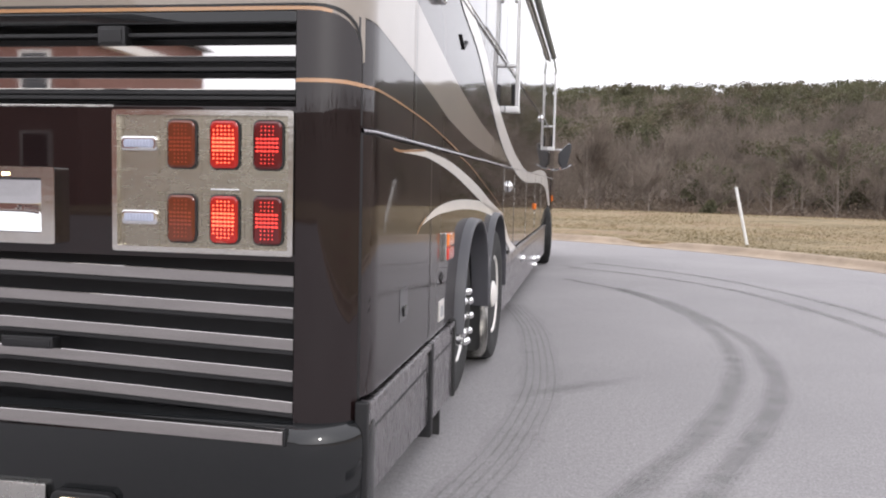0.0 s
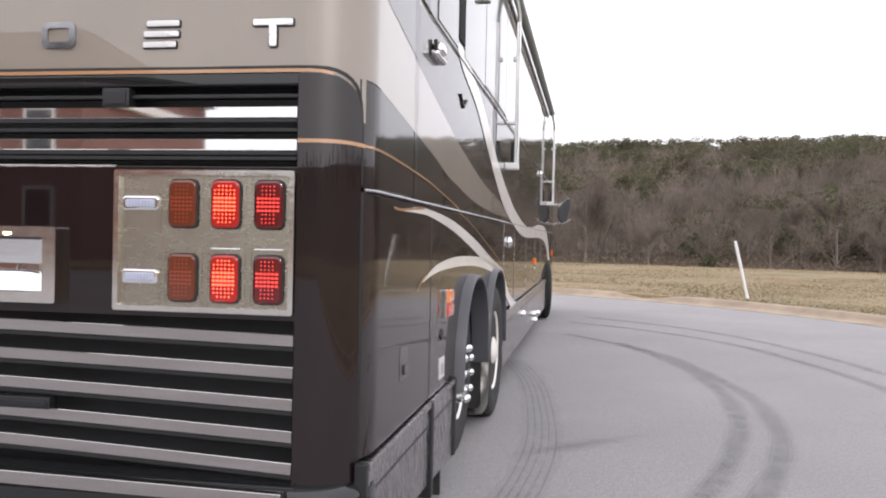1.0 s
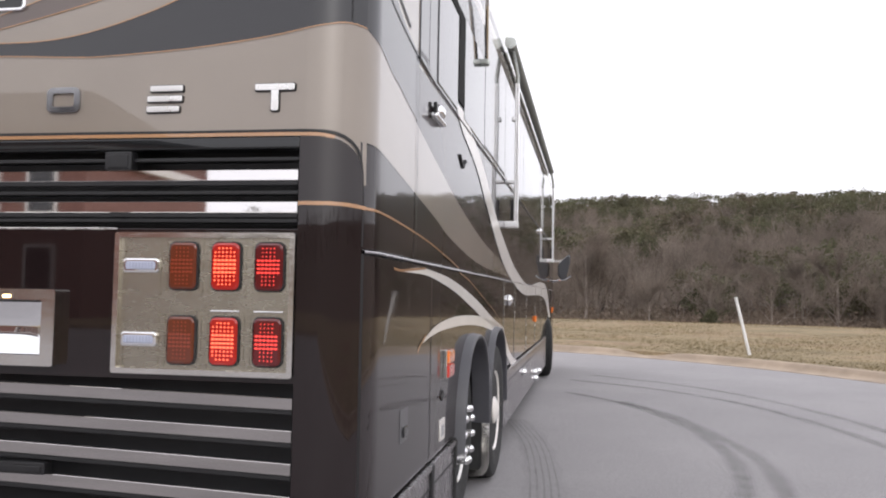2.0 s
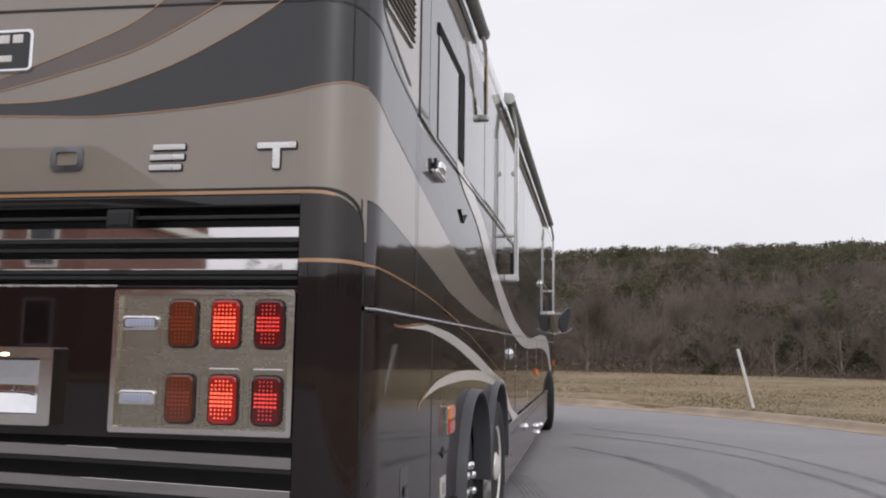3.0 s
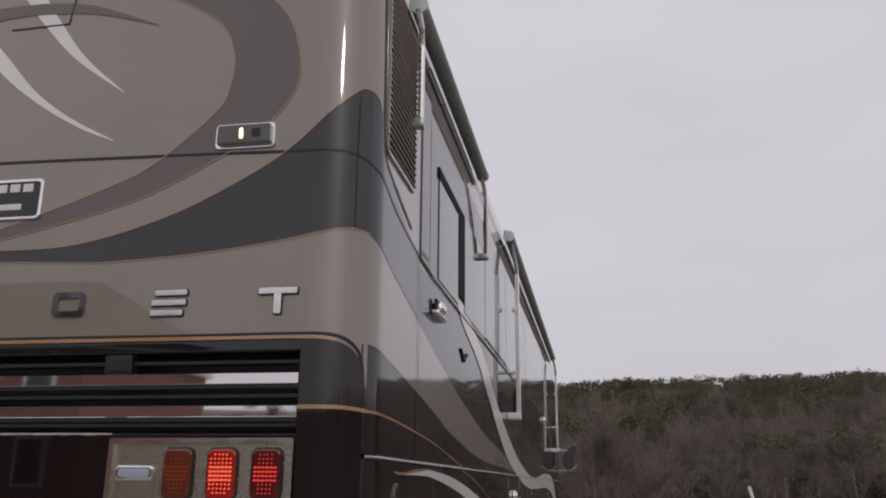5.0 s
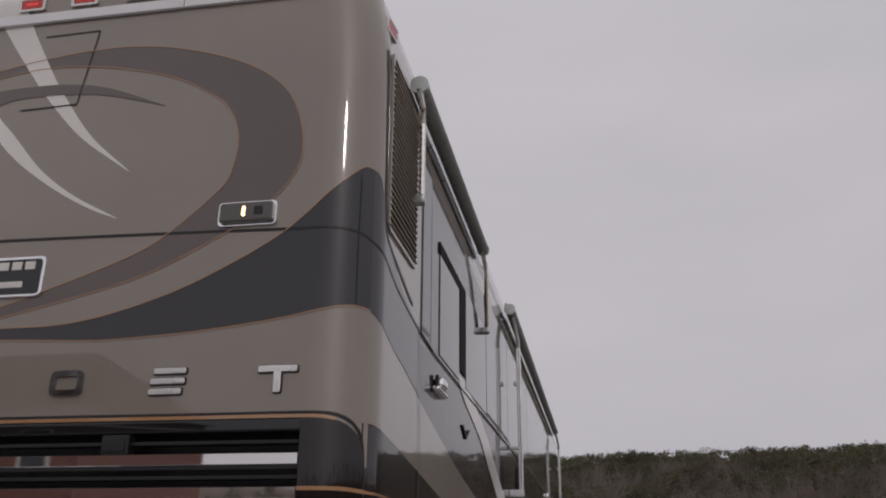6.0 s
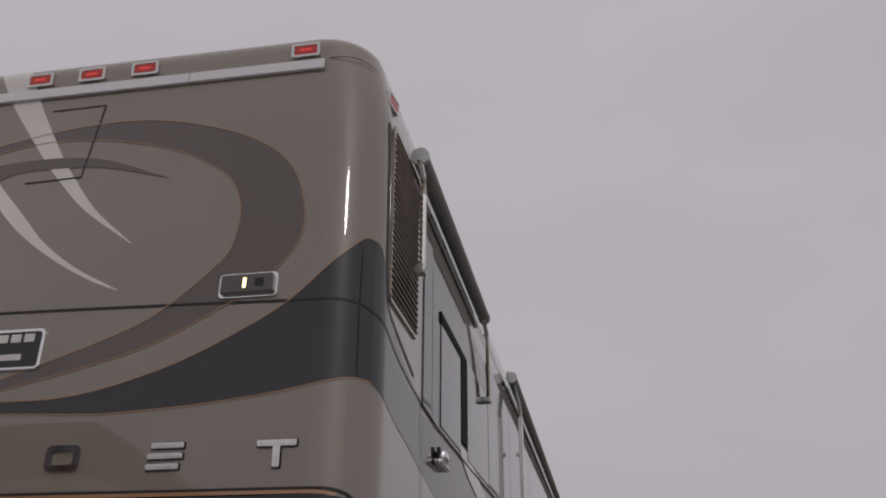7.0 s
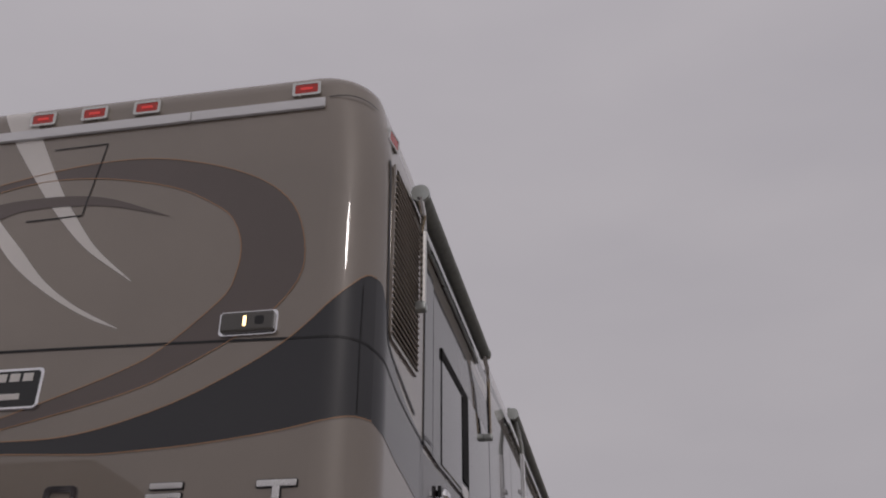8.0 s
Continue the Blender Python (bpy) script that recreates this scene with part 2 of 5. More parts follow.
def skin(u, z, out=0.0):
    if u <= U0:
        p, n = Vector((u, YR, 0)), Vector((0, -1, 0))
    elif u < U0 + ARC:
        a = (u - U0) / RC
        n = Vector((math.sin(a), -math.cos(a), 0))
        p = Vector((U0, YR + RC, 0)) + n * RC
        p.x -= lean(z) * math.sin(a)
    else:
        p, n = Vector((XS - lean(z), YR + RC + u - U0 - ARC, 0)), Vector((1, 0, 0))
    zt = ZTOP - RTOP
    if z > zt:
        k = min(1.0, (z - zt) / RTOP)
        back = RTOP * (1 - math.sqrt(max(0, 1 - k * k)))
        up = Vector((0, 0, k))
        p = p - n * back
        n = (n * math.sqrt(max(0, 1 - k * k)) + up)
    p = p + n * out
    p.z += z
    return p


def uy(y):
    """u at a place along the side."""
    return y - YR - RC + U0 + ARC


def ribbon(bm, low, high, n=40, m=4, out=0.0016):
    """Paint on the skin between two edges given by a few points."""
    a, b = spline(low, n), spline(high, n)
    grid = [[bm.verts.new(skin(*(p + (q - p) * j / m), out(p[0]) if callable(out) else out)) for j in range(m + 1)] for p, q in zip(a, b)]
    for r, s in zip(grid, grid[1:]):
        for j in range(m):
            bm.faces.new((r[j], r[j + 1], s[j + 1], s[j]))
    bmesh.ops.remove_doubles(bm, verts=bm.verts, dist=1e-6)
    return bm


def stripe(bm, line, width, n=48, out=0.0024):
    """A thin line of that width on the skin."""
    p = spline(line, n)
    d = np.gradient(p, axis=0)
    d /= np.linalg.norm(d, axis=1)[:, None] + 1e-9
    nrm = np.stack([-d[:, 1], d[:, 0]], 1) * width / 2
    rows = [[bm.verts.new(skin(*(a + b), out)), bm.verts.new(skin(*(a - b), out))] for a, b in zip(p, nrm)]
    for r, s in zip(rows, rows[1:]):
        bm.faces.new((r[0], r[1], s[1], s[0]))
    return bm


def panel(bm, u0, u1, z0, z1, depth=0.012, n=None, m=None, inset=0.004):
    """A body panel that follows the skin, proud by depth, with turned edges."""
    n = n or max(2, int(abs(u1 - u0) / 0.08) if u0 < U0 + ARC else 3)
    m = m or 3
    us = [u0 + (u1 - u0) * i / n for i in range(n + 1)]
    zs = [z0 + (z1 - z0) * j / m for j in range(m + 1)]
    us = [us[0]] + [us[0] + inset] + us[1:-1] + [us[-1] - inset] + [us[-1]]
    zs = [zs[0]] + [zs[0] + inset] + zs[1:-1] + [zs[-1] - inset] + [zs[-1]]
    g = [[bm.verts.new(skin(u, z, depth - (0.003 if i in (0, len(us) - 1) or j in (0, len(zs) - 1) else 0))) for j, z in enumerate(zs)] for i, u in enumerate(us)]
    for r, s in zip(g, g[1:]):
        for j in range(len(zs) - 1):
            bm.faces.new((r[j], r[j + 1], s[j + 1], s[j]))
    edge = [g[i][0] for i in range(len(us))] + [g[-1][j] for j in range(1, len(zs))] + [g[i][-1] for i in range(len(us) - 2, -1, -1)] + [g[0][j] for j in range(len(zs) - 2, 0, -1)]
    where = [(us[i], zs[0]) for i in range(len(us))] + [(us[-1], zs[j]) for j in range(1, len(zs))] + [(us[i], zs[-1]) for i in range(len(us) - 2, -1, -1)] + [(us[0], zs[j]) for j in range(len(zs) - 2, 0, -1)]
    back = [bm.verts.new(skin(u, z, -0.004)) for u, z in where]
    k = len(edge)
    for i in range(k):
        bm.faces.new((edge[i], edge[(i + 1) % k], back[(i + 1) % k], back[i]))
    return bm


# ---- ground ----
def asphalt():
    m, b = base("weathered_asphalt", 0.85)
    v = coords(m)
    big = ramp(m, noise_node(m, v, 0.35, 6, 0.6), [(0.3, (0.244, 0.235, 0.240)), (0.7, (0.308, 0.296, 0.300))])
    grit = ramp(m, noise_node(m, v, 75, 4, 0.8), [(0.30, (0.45,) * 3), (0.5, (1.0,) * 3), (0.70, (1.6,) * 3)])
    mid = ramp(m, noise_node(m, v, 26, 5, 0.7), [(0.3, (0.86,) * 3), (0.7, (1.12,) * 3)])
    col = mix(m, 1.0, mix(m, 0.75, big, grit, "MULTIPLY"), mid, "MULTIPLY")
    # an oil-dark streak that runs out from under the coach
    g = m.node_tree.nodes.new("ShaderNodeMapping")
    co = m.node_tree.nodes.new("ShaderNodeTexCoord")
    g.vector_type = "TEXTURE"
    g.inputs["Location"].default_value = (-0.1, 5.75, 0)
    g.inputs["Rotation"].default_value = (0, 0, radians(44))
    g.inputs["Scale"].default_value = (1.15, 0.22, 1)
    link(m, co.outputs["Object"], g.inputs[0])
    dist = m.node_tree.nodes.new("ShaderNodeVectorMath")
    dist.operation = "LENGTH"
    link(m, g.outputs[0], dist.inputs[0])
    wob = m.node_tree.nodes.new("ShaderNodeMath")
    wob.operation = "MULTIPLY_ADD"
    link(m, noise_node(m, v, 3.0, 5), wob.inputs[0])
    wob.inputs[1].default_value = 0.9
    link(m, dist.outputs["Value"], wob.inputs[2])
    stain = ramp(m, wob.outputs[0], [(0.45, (0.64,) * 3), (1.0, (1.0,) * 3)])
    col = mix(m, 1.0, col, stain, "MULTIPLY")
    link(m, col, b.inputs["Base Color"])
    bump(m, b, noise_node(m, v, 110, 4), 0.5, 0.006)
    return m


def grass_mat():
    m, b = base("dormant_grass", 0.95)
    v = coords(m)
    a = ramp(m, noise_node(m, v, 0.16, 6, 0.65), [(0.3, (0.20, 0.160, 0.085)), (0.5, (0.335, 0.258, 0.150)), (0.68, (0.30, 0.190, 0.122))])
    c = ramp(m, noise_node(m, v, 2.2, 6, 0.7), [(0.28, (0.62,) * 3), (0.7, (1.25,) * 3)])
    d = ramp(m, noise_node(m, v, 28, 4, 0.7), [(0.3, (0.55,) * 3), (0.7, (1.3,) * 3)])
    col = mix(m, 1.0, mix(m, 1.0, a, c, "MULTIPLY"), d, "MULTIPLY")
    soil = ramp(m, noise_node(m, v, 0.09, 5, 0.6), [(0.60, (0, 0, 0)), (0.68, (1, 1, 1))])
    col = mix(m, soil, col, (0.27, 0.15, 0.10))
    # leaf litter where the woods begin
    far = m.node_tree.nodes.new("ShaderNodeVectorMath")
    far.operation = "LENGTH"
    link(m, v, far.inputs[0])
    span = m.node_tree.nodes.new("ShaderNodeMapRange")
    span.inputs["From Min"].default_value, span.inputs["From Max"].default_value = 78.0, 100.0
    link(m, far.outputs["Value"], span.inputs["Value"])
    litter = ramp(m, noise_node(m, v, 0.5, 6), [(0.3, (0.10, 0.076, 0.058)), (0.7, (0.17, 0.13, 0.10))])
    col = mix(m, span.outputs[0], col, litter)
    link(m, col, b.inputs["Base Color"])
    bump(m, b, noise_node(m, v, 18, 6, 0.7), 0.8, 0.06)
    return m


ASPHALT, GRASS = asphalt(), grass_mat()
KERB = plain("kerb_concrete", (0.36, 0.285, 0.215), 0.9, 0.25, 1.6, 0.4)
CX, CY, CR = -8.2, 9.2, 14.85              # the turning circle
EAST, WEST, SOUTH = 4.66, -22.8, -22.0


def paved_edge(a):
    """Distance from the circle's middle to the edge of the paving in direction a (degrees)."""
    if -30 <= a <= 170:
        return CR
    c, s = math.cos(radians(a)), math.sin(radians(a))
    r = (SOUTH - CY) / s if s < 0 else 1e9
    if c > 0:
        r = min(r, (EAST - CX) / c)
    if c < 0:
        r = min(r, (WEST - CX) / c)
    return r


def land(d):
    """Height of the land at a distance d from the kerb."""
    z = 0.13 - 0.12 * min(1, d / 25)
    if d > 30:
        k = min(1, (d - 30) / 45)
        z -= 2.9 * k * k * (3 - 2 * k)
    if d > 105:
        k = min(1, (d - 105) / 215)
        z += 32.0 * k * (2 - k) * 0.5 + 16.0 * k * k * (3 - 2 * k) * 0.95
    return z


ANG = [-90 + 360 * i / 240 for i in range(240)]
bm = bmesh.new()
OFF = [-1e9, 0.06, 0.12, 0.9, 2.5, 5, 9, 14, 20, 27, 35, 44, 54, 65, 78, 92, 110, 130, 150, 170, 190, 215, 240, 270, 300, 325, 400, 600, 1500, 4000]
rows = []
for off in OFF:
    row = []
    for a in ANG:
        aa = a if a <= 180 else a - 360
        e = paved_edge(aa)
        r = e * 0.3 if off < 0 else e + off
        z = -0.08 if off < 0.1 else land(off) + (0.05 * noise.noise(Vector((r * math.cos(radians(a)) * 0.2, r * math.sin(radians(a)) * 0.2, 3))) if off > 1 else 0)
        row.append(bm.verts.new((CX + r * math.cos(radians(a)), CY + r * math.sin(radians(a)), z)))
    rows.append(row)
bm.faces.new(rows[0])
for p, q in zip(rows, rows[1:]):
    for i in range(len(ANG)):
        bm.faces.new((p[i], p[(i + 1) % len(ANG)], q[(i + 1) % len(ANG)], q[i]))
solo("ground", bm, GRASS, "dormant straw-coloured grass field rolling off to a wooded hill", "ground", kind="structure", smooth=60)

bm = bmesh.new()
ring = [bm.verts.new((CX + paved_edge(a if a <= 180 else a - 360) * math.cos(radians(a)), CY + paved_edge(a if a <= 180 else a - 360) * math.sin(radians(a)), 0)) for a in ANG]
bm.faces.new(ring)
road = solo("road", bm, ASPHALT, "pale weathered asphalt turning circle with tyre marks", "road", kind="structure", smooth=None)

# kerb: rolled concrete lengths round the circle, dipping at one ramp
kerb = thing("kerb", "buff concrete kerb round the asphalt turning circle", "kerb", kind="structure")
RAMP = 51.5
KPROF = [(-0.32, -0.02), (-0.32, 0.008), (-0.03, 0.018), (0.02, 0.07), (0.06, 0.125), (0.11, 0.15), (0.24, 0.15), (0.26, 0.12), (0.26, -0.05)]
for k in range(66):
    a0, a1 = -30 + k * 200 / 66 + 0.008, -30 + (k + 1) * 200 / 66 - 0.008
    bm = bmesh.new()
    secs = []
    for a in (a0, (a0 + a1) / 2, a1):
        drop = 1 - 0.75 * math.exp(-((a - RAMP) / 2.4) ** 2)
        secs.append([bm.verts.new((CX + (CR + o) * math.cos(radians(a)), CY + (CR + o) * math.sin(radians(a)), z * drop if z > 0.02 else z)) for o, z in KPROF])
    for p, q in zip(secs, secs[1:]):
        for i in range(len(KPROF) - 1):
            bm.faces.new((p[i], p[i + 1], q[i + 1], q[i]))
    bm.faces.new(secs[0])
    bm.faces.new(secs[-1])
    part("kerb_stone", bm, KERB, kerb, smooth=50)
for x, side in ((EAST, 1), (WEST, -1)):
    bm = bmesh.new()
    y1 = 2.05 if side > 0 else 11.9
    secs = [[bm.verts.new((x + side * o, y, z)) for o, z in KPROF] for y in (SOUTH, y1)]
    for i in range(len(KPROF) - 1):
        bm.faces.new((secs[0][i], secs[0][i + 1], secs[1][i + 1], secs[1][i]))
    part("kerb_stone", bm, KERB, kerb, smooth=50)


# tyre marks: rubber left on the asphalt in long arcs
def rubber_mark(strength):
    m, b = base("rubber_mark", 0.8)
    n = m.node_tree.nodes
    v = coords(m)
    b.inputs["Base Color"].default_value = (0.075, 0.070, 0.070, 1)
    clear, mixer = n.new("ShaderNodeBsdfTransparent"), n.new("ShaderNodeMixShader")
    fac = ramp(m, noise_node(m, v, 5.5, 6, 0.65), [(0.3, (0.25 * strength,) * 3), (0.75, (strength,) * 3)])
    grit = ramp(m, noise_node(m, v, 120, 3), [(0.35, (0.3,) * 3), (0.65, (1.0,) * 3)])
    link(m, mix(m, 1.0, fac, grit, "MULTIPLY"), mixer.inputs[0])
    link(m, clear.outputs[0], mixer.inputs[1])
    link(m, b.outputs[0], mixer.inputs[2])
    link(m, mixer.outputs[0], n["Material Output"].inputs[0])
    return m


MARK, FAINT = rubber_mark(0.26), rubber_mark(0.17)
LAYER = 0.004


def mark(line, width, material, z, shift=0.0):
    p = spline(line, 60)
    d = np.gradient(p, axis=0)
    d /= np.linalg.norm(d, axis=1)[:, None]
    nrm = np.stack([-d[:, 1], d[:, 0]], 1)
    bm = bmesh.new()
    rows = []
    for i, (a, b) in enumerate(zip(p, nrm)):
        w = width / 2 * (1 + 0.10 * math.sin(i * 0.9))
        rows.append([bm.verts.new((*(a + b * (shift + w)), z)), bm.verts.new((*(a + b * (shift - w)), z))])
    for r, s in zip(rows, rows[1:]):
        bm.faces.new((r[0], r[1], s[1], s[0]))
    part("tyre_mark", bm, material, road, "dark curved rubber mark", smooth=None)


INNER = [(-0.4, 2.4), (0.16, 3.70), (0.63, 4.91), (0.92, 5.96), (1.09, 6.97), (1.12, 8.17), (0.90, 9.77), (0.32, 11.43), (-0.47, 12.6)]
OUTER = [(0.0, 2.5), (0.50, 3.79), (0.95, 5.0), (1.20, 5.87), (1.32, 6.62), (1.36, 7.80), (1.17, 9.04), (0.85, 10.4), (0.3, 11.7)]
FAR = [(2.9, 7.3), (2.73, 8.68), (2.47, 10.09), (1.84, 12.0), (0.79, 13.48), (-0.5, 14.5)]
FARTHER = [(3.3, 8.0), (3.1, 9.4), (2.8, 10.9), (2.1, 12.9), (1.1, 14.4), (-0.2, 15.5)]
TREAD = [(-0.70, 2.6), (-0.54, 3.53), (-0.42, 4.31), (-0.36, 5.43), (-0.42, 6.52), (-0.61, 8.09), (-0.95, 9.6)]
for line, w in ((INNER, 0.19), (OUTER, 0.19), (FAR, 0.20), (FARTHER, 0.20), (TREAD, 0.30)):
    for k in range(1 if line is TREAD else 3):
        mark(line, w * (1 - 0.28 * k), FAINT, LAYER)
        LAYER += 0.0003
for k in range(5):
    mark(TREAD, 0.016, MARK, LAYER + 0.0002 * k, (k - 2) * 0.05)

# marker post, leaning, in the grass behind the kerb
bm = bmesh.new()
pb, pt = Vector((3.42, 20.75, 0.02)), Vector((3.09, 20.75, 1.46))
tube(bm, [pb, pb + (pt - pb) * 0.985, pt], 0.036, 12, r_end=0.035)
solo("marker_post", bm, plain("white_pvc", (0.78, 0.78, 0.77), 0.4, 0.05, 5), "leaning white plastic marker post in the grass", "post")


# ---- woods ----
def leaf_mat(name, dark, mid, light, other):
    m, b = base(name, 0.9)
    geo = m.node_tree.nodes.new("ShaderNodeNewGeometry")
    v = coords(m)
    per = ramp(m, geo.outputs["Random Per Island"], [(0.0, dark), (0.5, mid), (1.0, light)])
    big = ramp(m, noise_node(m, v, 0.17, 3), [(0.34, (0.74,) * 3), (0.66, (1.26,) * 3)])
    hue = ramp(m, noise_node(m, v, 0.075, 4, 0.65), [(0.45, (0.0,) * 3), (0.66, (0.75,) * 3)])
    per = mix(m, hue, per, other)
    col = mix(m, 1.0, per, big, "MULTIPLY")
    link(m, col, b.inputs["Base Color"])
    n = m.node_tree.nodes
    thin, both = n.new("ShaderNodeBsdfTranslucent"), n.new("ShaderNodeMixShader")
    both.inputs[0].default_value = 0.45
    link(m, col, thin.inputs["Color"])
    link(m, b.outputs[0], both.inputs[1])
    link(m, thin.outputs[0], both.inputs[2])
    link(m, both.outputs[0], n["Material Output"].inputs[0])
    return m


# tones kept pale and close together: distance haze is put into the colour
PINE = leaf_mat("pine_needles", (0.104, 0.104, 0.060), (0.118, 0.117, 0.067), (0.134, 0.130, 0.076), (0.150, 0.114, 0.082))
TWIG = leaf_mat("bare_twigs", (0.22, 0.182, 0.152), (0.29, 0.243, 0.205), (0.37, 0.315, 0.27), (0.20, 0.165, 0.135))
BARK = plain("grey_bark", (0.31, 0.265, 0.235), 0.9, 0.35, 1.5)
BRUSHY = leaf_mat("winter_brush", (0.18, 0.138, 0.106), (0.205, 0.158, 0.122), (0.235, 0.183, 0.14), (0.12, 0.10, 0.075))
rng = np.random.default_rng(7)


def quad_mesh(name, q, material):
    n = len(q)
    me = bpy.data.meshes.new(name)
    me.vertices.add(n * 4)
    me.vertices.foreach_set("co", q.reshape(-1).astype(np.float32))
    me.loops.add(n * 4)
    me.loops.foreach_set("vertex_index", np.arange(n * 4, dtype=np.int32))
    me.polygons.add(n)
    me.polygons.foreach_set("loop_start", np.arange(0, n * 4, 4, dtype=np.int32))
    me.update(calc_edges=True)
    me.materials.append(material)
    return me


def stuff_mesh(name, chunks, material, label, category):
    """Joins arrays of quads (n, 4, 3) into one object."""
    me = quad_mesh(name, np.concatenate(chunks), material)
    return tagged(new(name, me), label, category, kind="stuff")


def clumps(centres, size, flat=0.6):
    """A small tilted, uneven leaf patch at each centre."""
    n = len(centres)
    a, t = rng.uniform(0, 2 * np.pi, n), rng.normal(0, flat, n)
    ex = np.stack([np.cos(a), np.sin(a), rng.normal(0, 0.25, n)], 1)
    ey = np.stack([-np.sin(a) * np.sin(t), np.cos(a) * np.sin(t), np.cos(t)], 1)
    s = size * rng.uniform(0.6, 1.4, n)[:, None]
    k = rng.uniform(0.55, 1.3, (4, n, 1))
    return np.stack([centres + (-ex * k[0] - ey * k[1]) * s, centres + (ex * k[1] - ey * k[2]) * s, centres + (ex * k[2] + ey * k[3]) * s, centres + (-ex * k[3] + ey * k[0]) * s], 1)


def sticks(a, b, r0, r1):
    """Flat-sided sticks from a to b: two crossed blades each."""
    d = b - a
    d = d / (np.linalg.norm(d, axis=1)[:, None] + 1e-9)
    s = np.cross(d, np.array([0.3, 0.2, 1.0]))
    s /= np.linalg.norm(s, axis=1)[:, None] + 1e-9
    t = np.cross(d, s)
    r0, r1 = np.reshape(r0, (-1, 1)), np.reshape(r1, (-1, 1))
    return np.concatenate([np.stack([a - v * r0, a + v * r0, b + v * r1, b - v * r1], 1) for v in (s, t)])


def pine(x, y, z, h):
    """A pine: bare trunk, limbs in whorls, each ending in flattened pads of needles."""
    pads, each = 16, 40
    k = np.sort(rng.uniform(0.0, 1, pads)) ** 0.8
    an = np.arange(pads) * 2.4 + rng.normal(0, 0.5, pads)
    reach = h * 0.25 * (0.25 + 0.95 * np.sin(np.clip(0.15 + k, 0, 1.1) * 2.5)) * rng.uniform(0.45, 1.1, pads)
    mid = np.stack([x + reach * np.cos(an), y + reach * np.sin(an), z + h * (0.985 - 0.50 * k)], 1)
    off = rng.normal(0, 1, (pads, each, 3)) * np.array([0.056, 0.056, 0.026]) * h
    c = (mid[:, None] + off).reshape(-1, 3)
    limbs = sticks(np.stack([np.full(pads, x), np.full(pads, y), mid[:, 2] - 0.06 * h], 1)[::3], mid[::3], np.full(len(mid[::3]), 0.006 * h), np.full(len(mid[::3]), 0.02))
    trunk = sticks(np.array([[x, y, z - 0.5]]), np.array([[x + rng.normal(0, 0.2), y, z + h * 0.95]]), [0.015 * h], [0.03])
    return clumps(c, 0.0125 * h, 0.9), np.concatenate([trunk, limbs])


def bare(x, y, z, h, spread=0.34, twigs=110):
    """A leafless tree: trunk, forked limbs, twigs."""
    segs = []
    top = np.array([x + rng.normal(0, 0.03 * h), y + rng.normal(0, 0.03 * h), z + h * 0.9])
    foot = np.array([x, y, z - 0.4])
    segs.append(sticks(foot[None], top[None], [0.016 * h], [0.006]))
    nl = 12
    f = rng.uniform(0.22, 0.85, nl)
    a0 = foot + (top - foot) * f[:, None]
    an = rng.uniform(0, 2 * np.pi, nl)
    ln = h * spread * (1.15 - f) * rng.uniform(0.7, 1.3, nl)
    b0 = a0 + np.stack([np.cos(an) * ln, np.sin(an) * ln, ln * rng.uniform(0.7, 1.4, nl)], 1)
    segs.append(sticks(a0, b0, np.full(nl, 0.0075 * h), np.full(nl, 0.004)))
    i = rng.integers(0, nl, twigs)
    g = rng.uniform(0.25, 1.0, twigs)[:, None]
    a1 = a0[i] + (b0[i] - a0[i]) * g
    d = rng.normal(0, 0.75, (twigs, 3)) + np.array([0, 0, 0.75]) + (b0[i] - a0[i]) / (ln[i][:, None] + 0.1) * 0.6
    b1 = a1 + d * h * 0.085
    segs.append(sticks(a1, b1, np.full(twigs, 0.0032 * h), np.full(twigs, 0.010)))
    j = rng.integers(0, twigs, twigs)
    a2 = a1[j] + (b1[j] - a1[j]) * rng.uniform(0.3, 1, (twigs, 1))
    b2 = a2 + (rng.normal(0, 0.8, (twigs, 3)) + np.array([0, 0, 0.6])) * h * 0.055
    segs.append(sticks(a2, b2, np.full(twigs, 0.0022 * h), np.full(twigs, 0.008)))
    return np.concatenate(segs)


def land_at(x, y):
    r, a = math.hypot(x - CX, y - CY), math.degrees(math.atan2(y - CY, x - CX))
    return land(max(0.2, r - paved_edge(a)))


needles, trunks, twigs = [], [], []
for _ in range(2500):
    az, dist = radians(rng.uniform(-14, 32)), 122 + 215 * rng.uniform(0, 1) ** 0.85
    x, y = dist * math.sin(az), dist * math.cos(az)
    z = land_at(x, y)
    up = (dist - 122) / 215
    patch = noise.noise(Vector((x * 0.022, y * 0.03, 5.0))) + 0.6 * noise.noise(Vector((x * 0.07, y * 0.08, 1.0)))
    if 0.75 * patch + 1.35 * up + rng.normal(0, 0.13) > 0.55:
        q, s = pine(x, y, z - 3.4, rng.uniform(8, 15))
        needles.append(q)
        trunks.append(s)
    else:
        twigs.append(bare(x, y, z, rng.uniform(7, 12), 0.32, 90))
# nearer pines out of view, for the dark clump the coach side reflects
for _ in range(70):
    az, dist = radians(rng.uniform(20.5, 31)), rng.uniform(100, 122)
    x, y = dist * math.sin(az), dist * math.cos(az)
    q, s = pine(x, y, land_at(x, y) - 0.5, rng.uniform(11, 16.5))
    needles.append(q)
    trunks.append(s)
# unseen pines all round, added only to fill the coach's reflections
for _ in range(560):
    az, dist = radians(rng.uniform(32, 330)), rng.uniform(170, 260)
    x, y = dist * math.sin(az), dist * math.cos(az)
    q, s = pine(x, y, land_at(x, y) - 1, rng.uniform(6, 9))
    needles.append(q)
    trunks.append(s)
brush = []
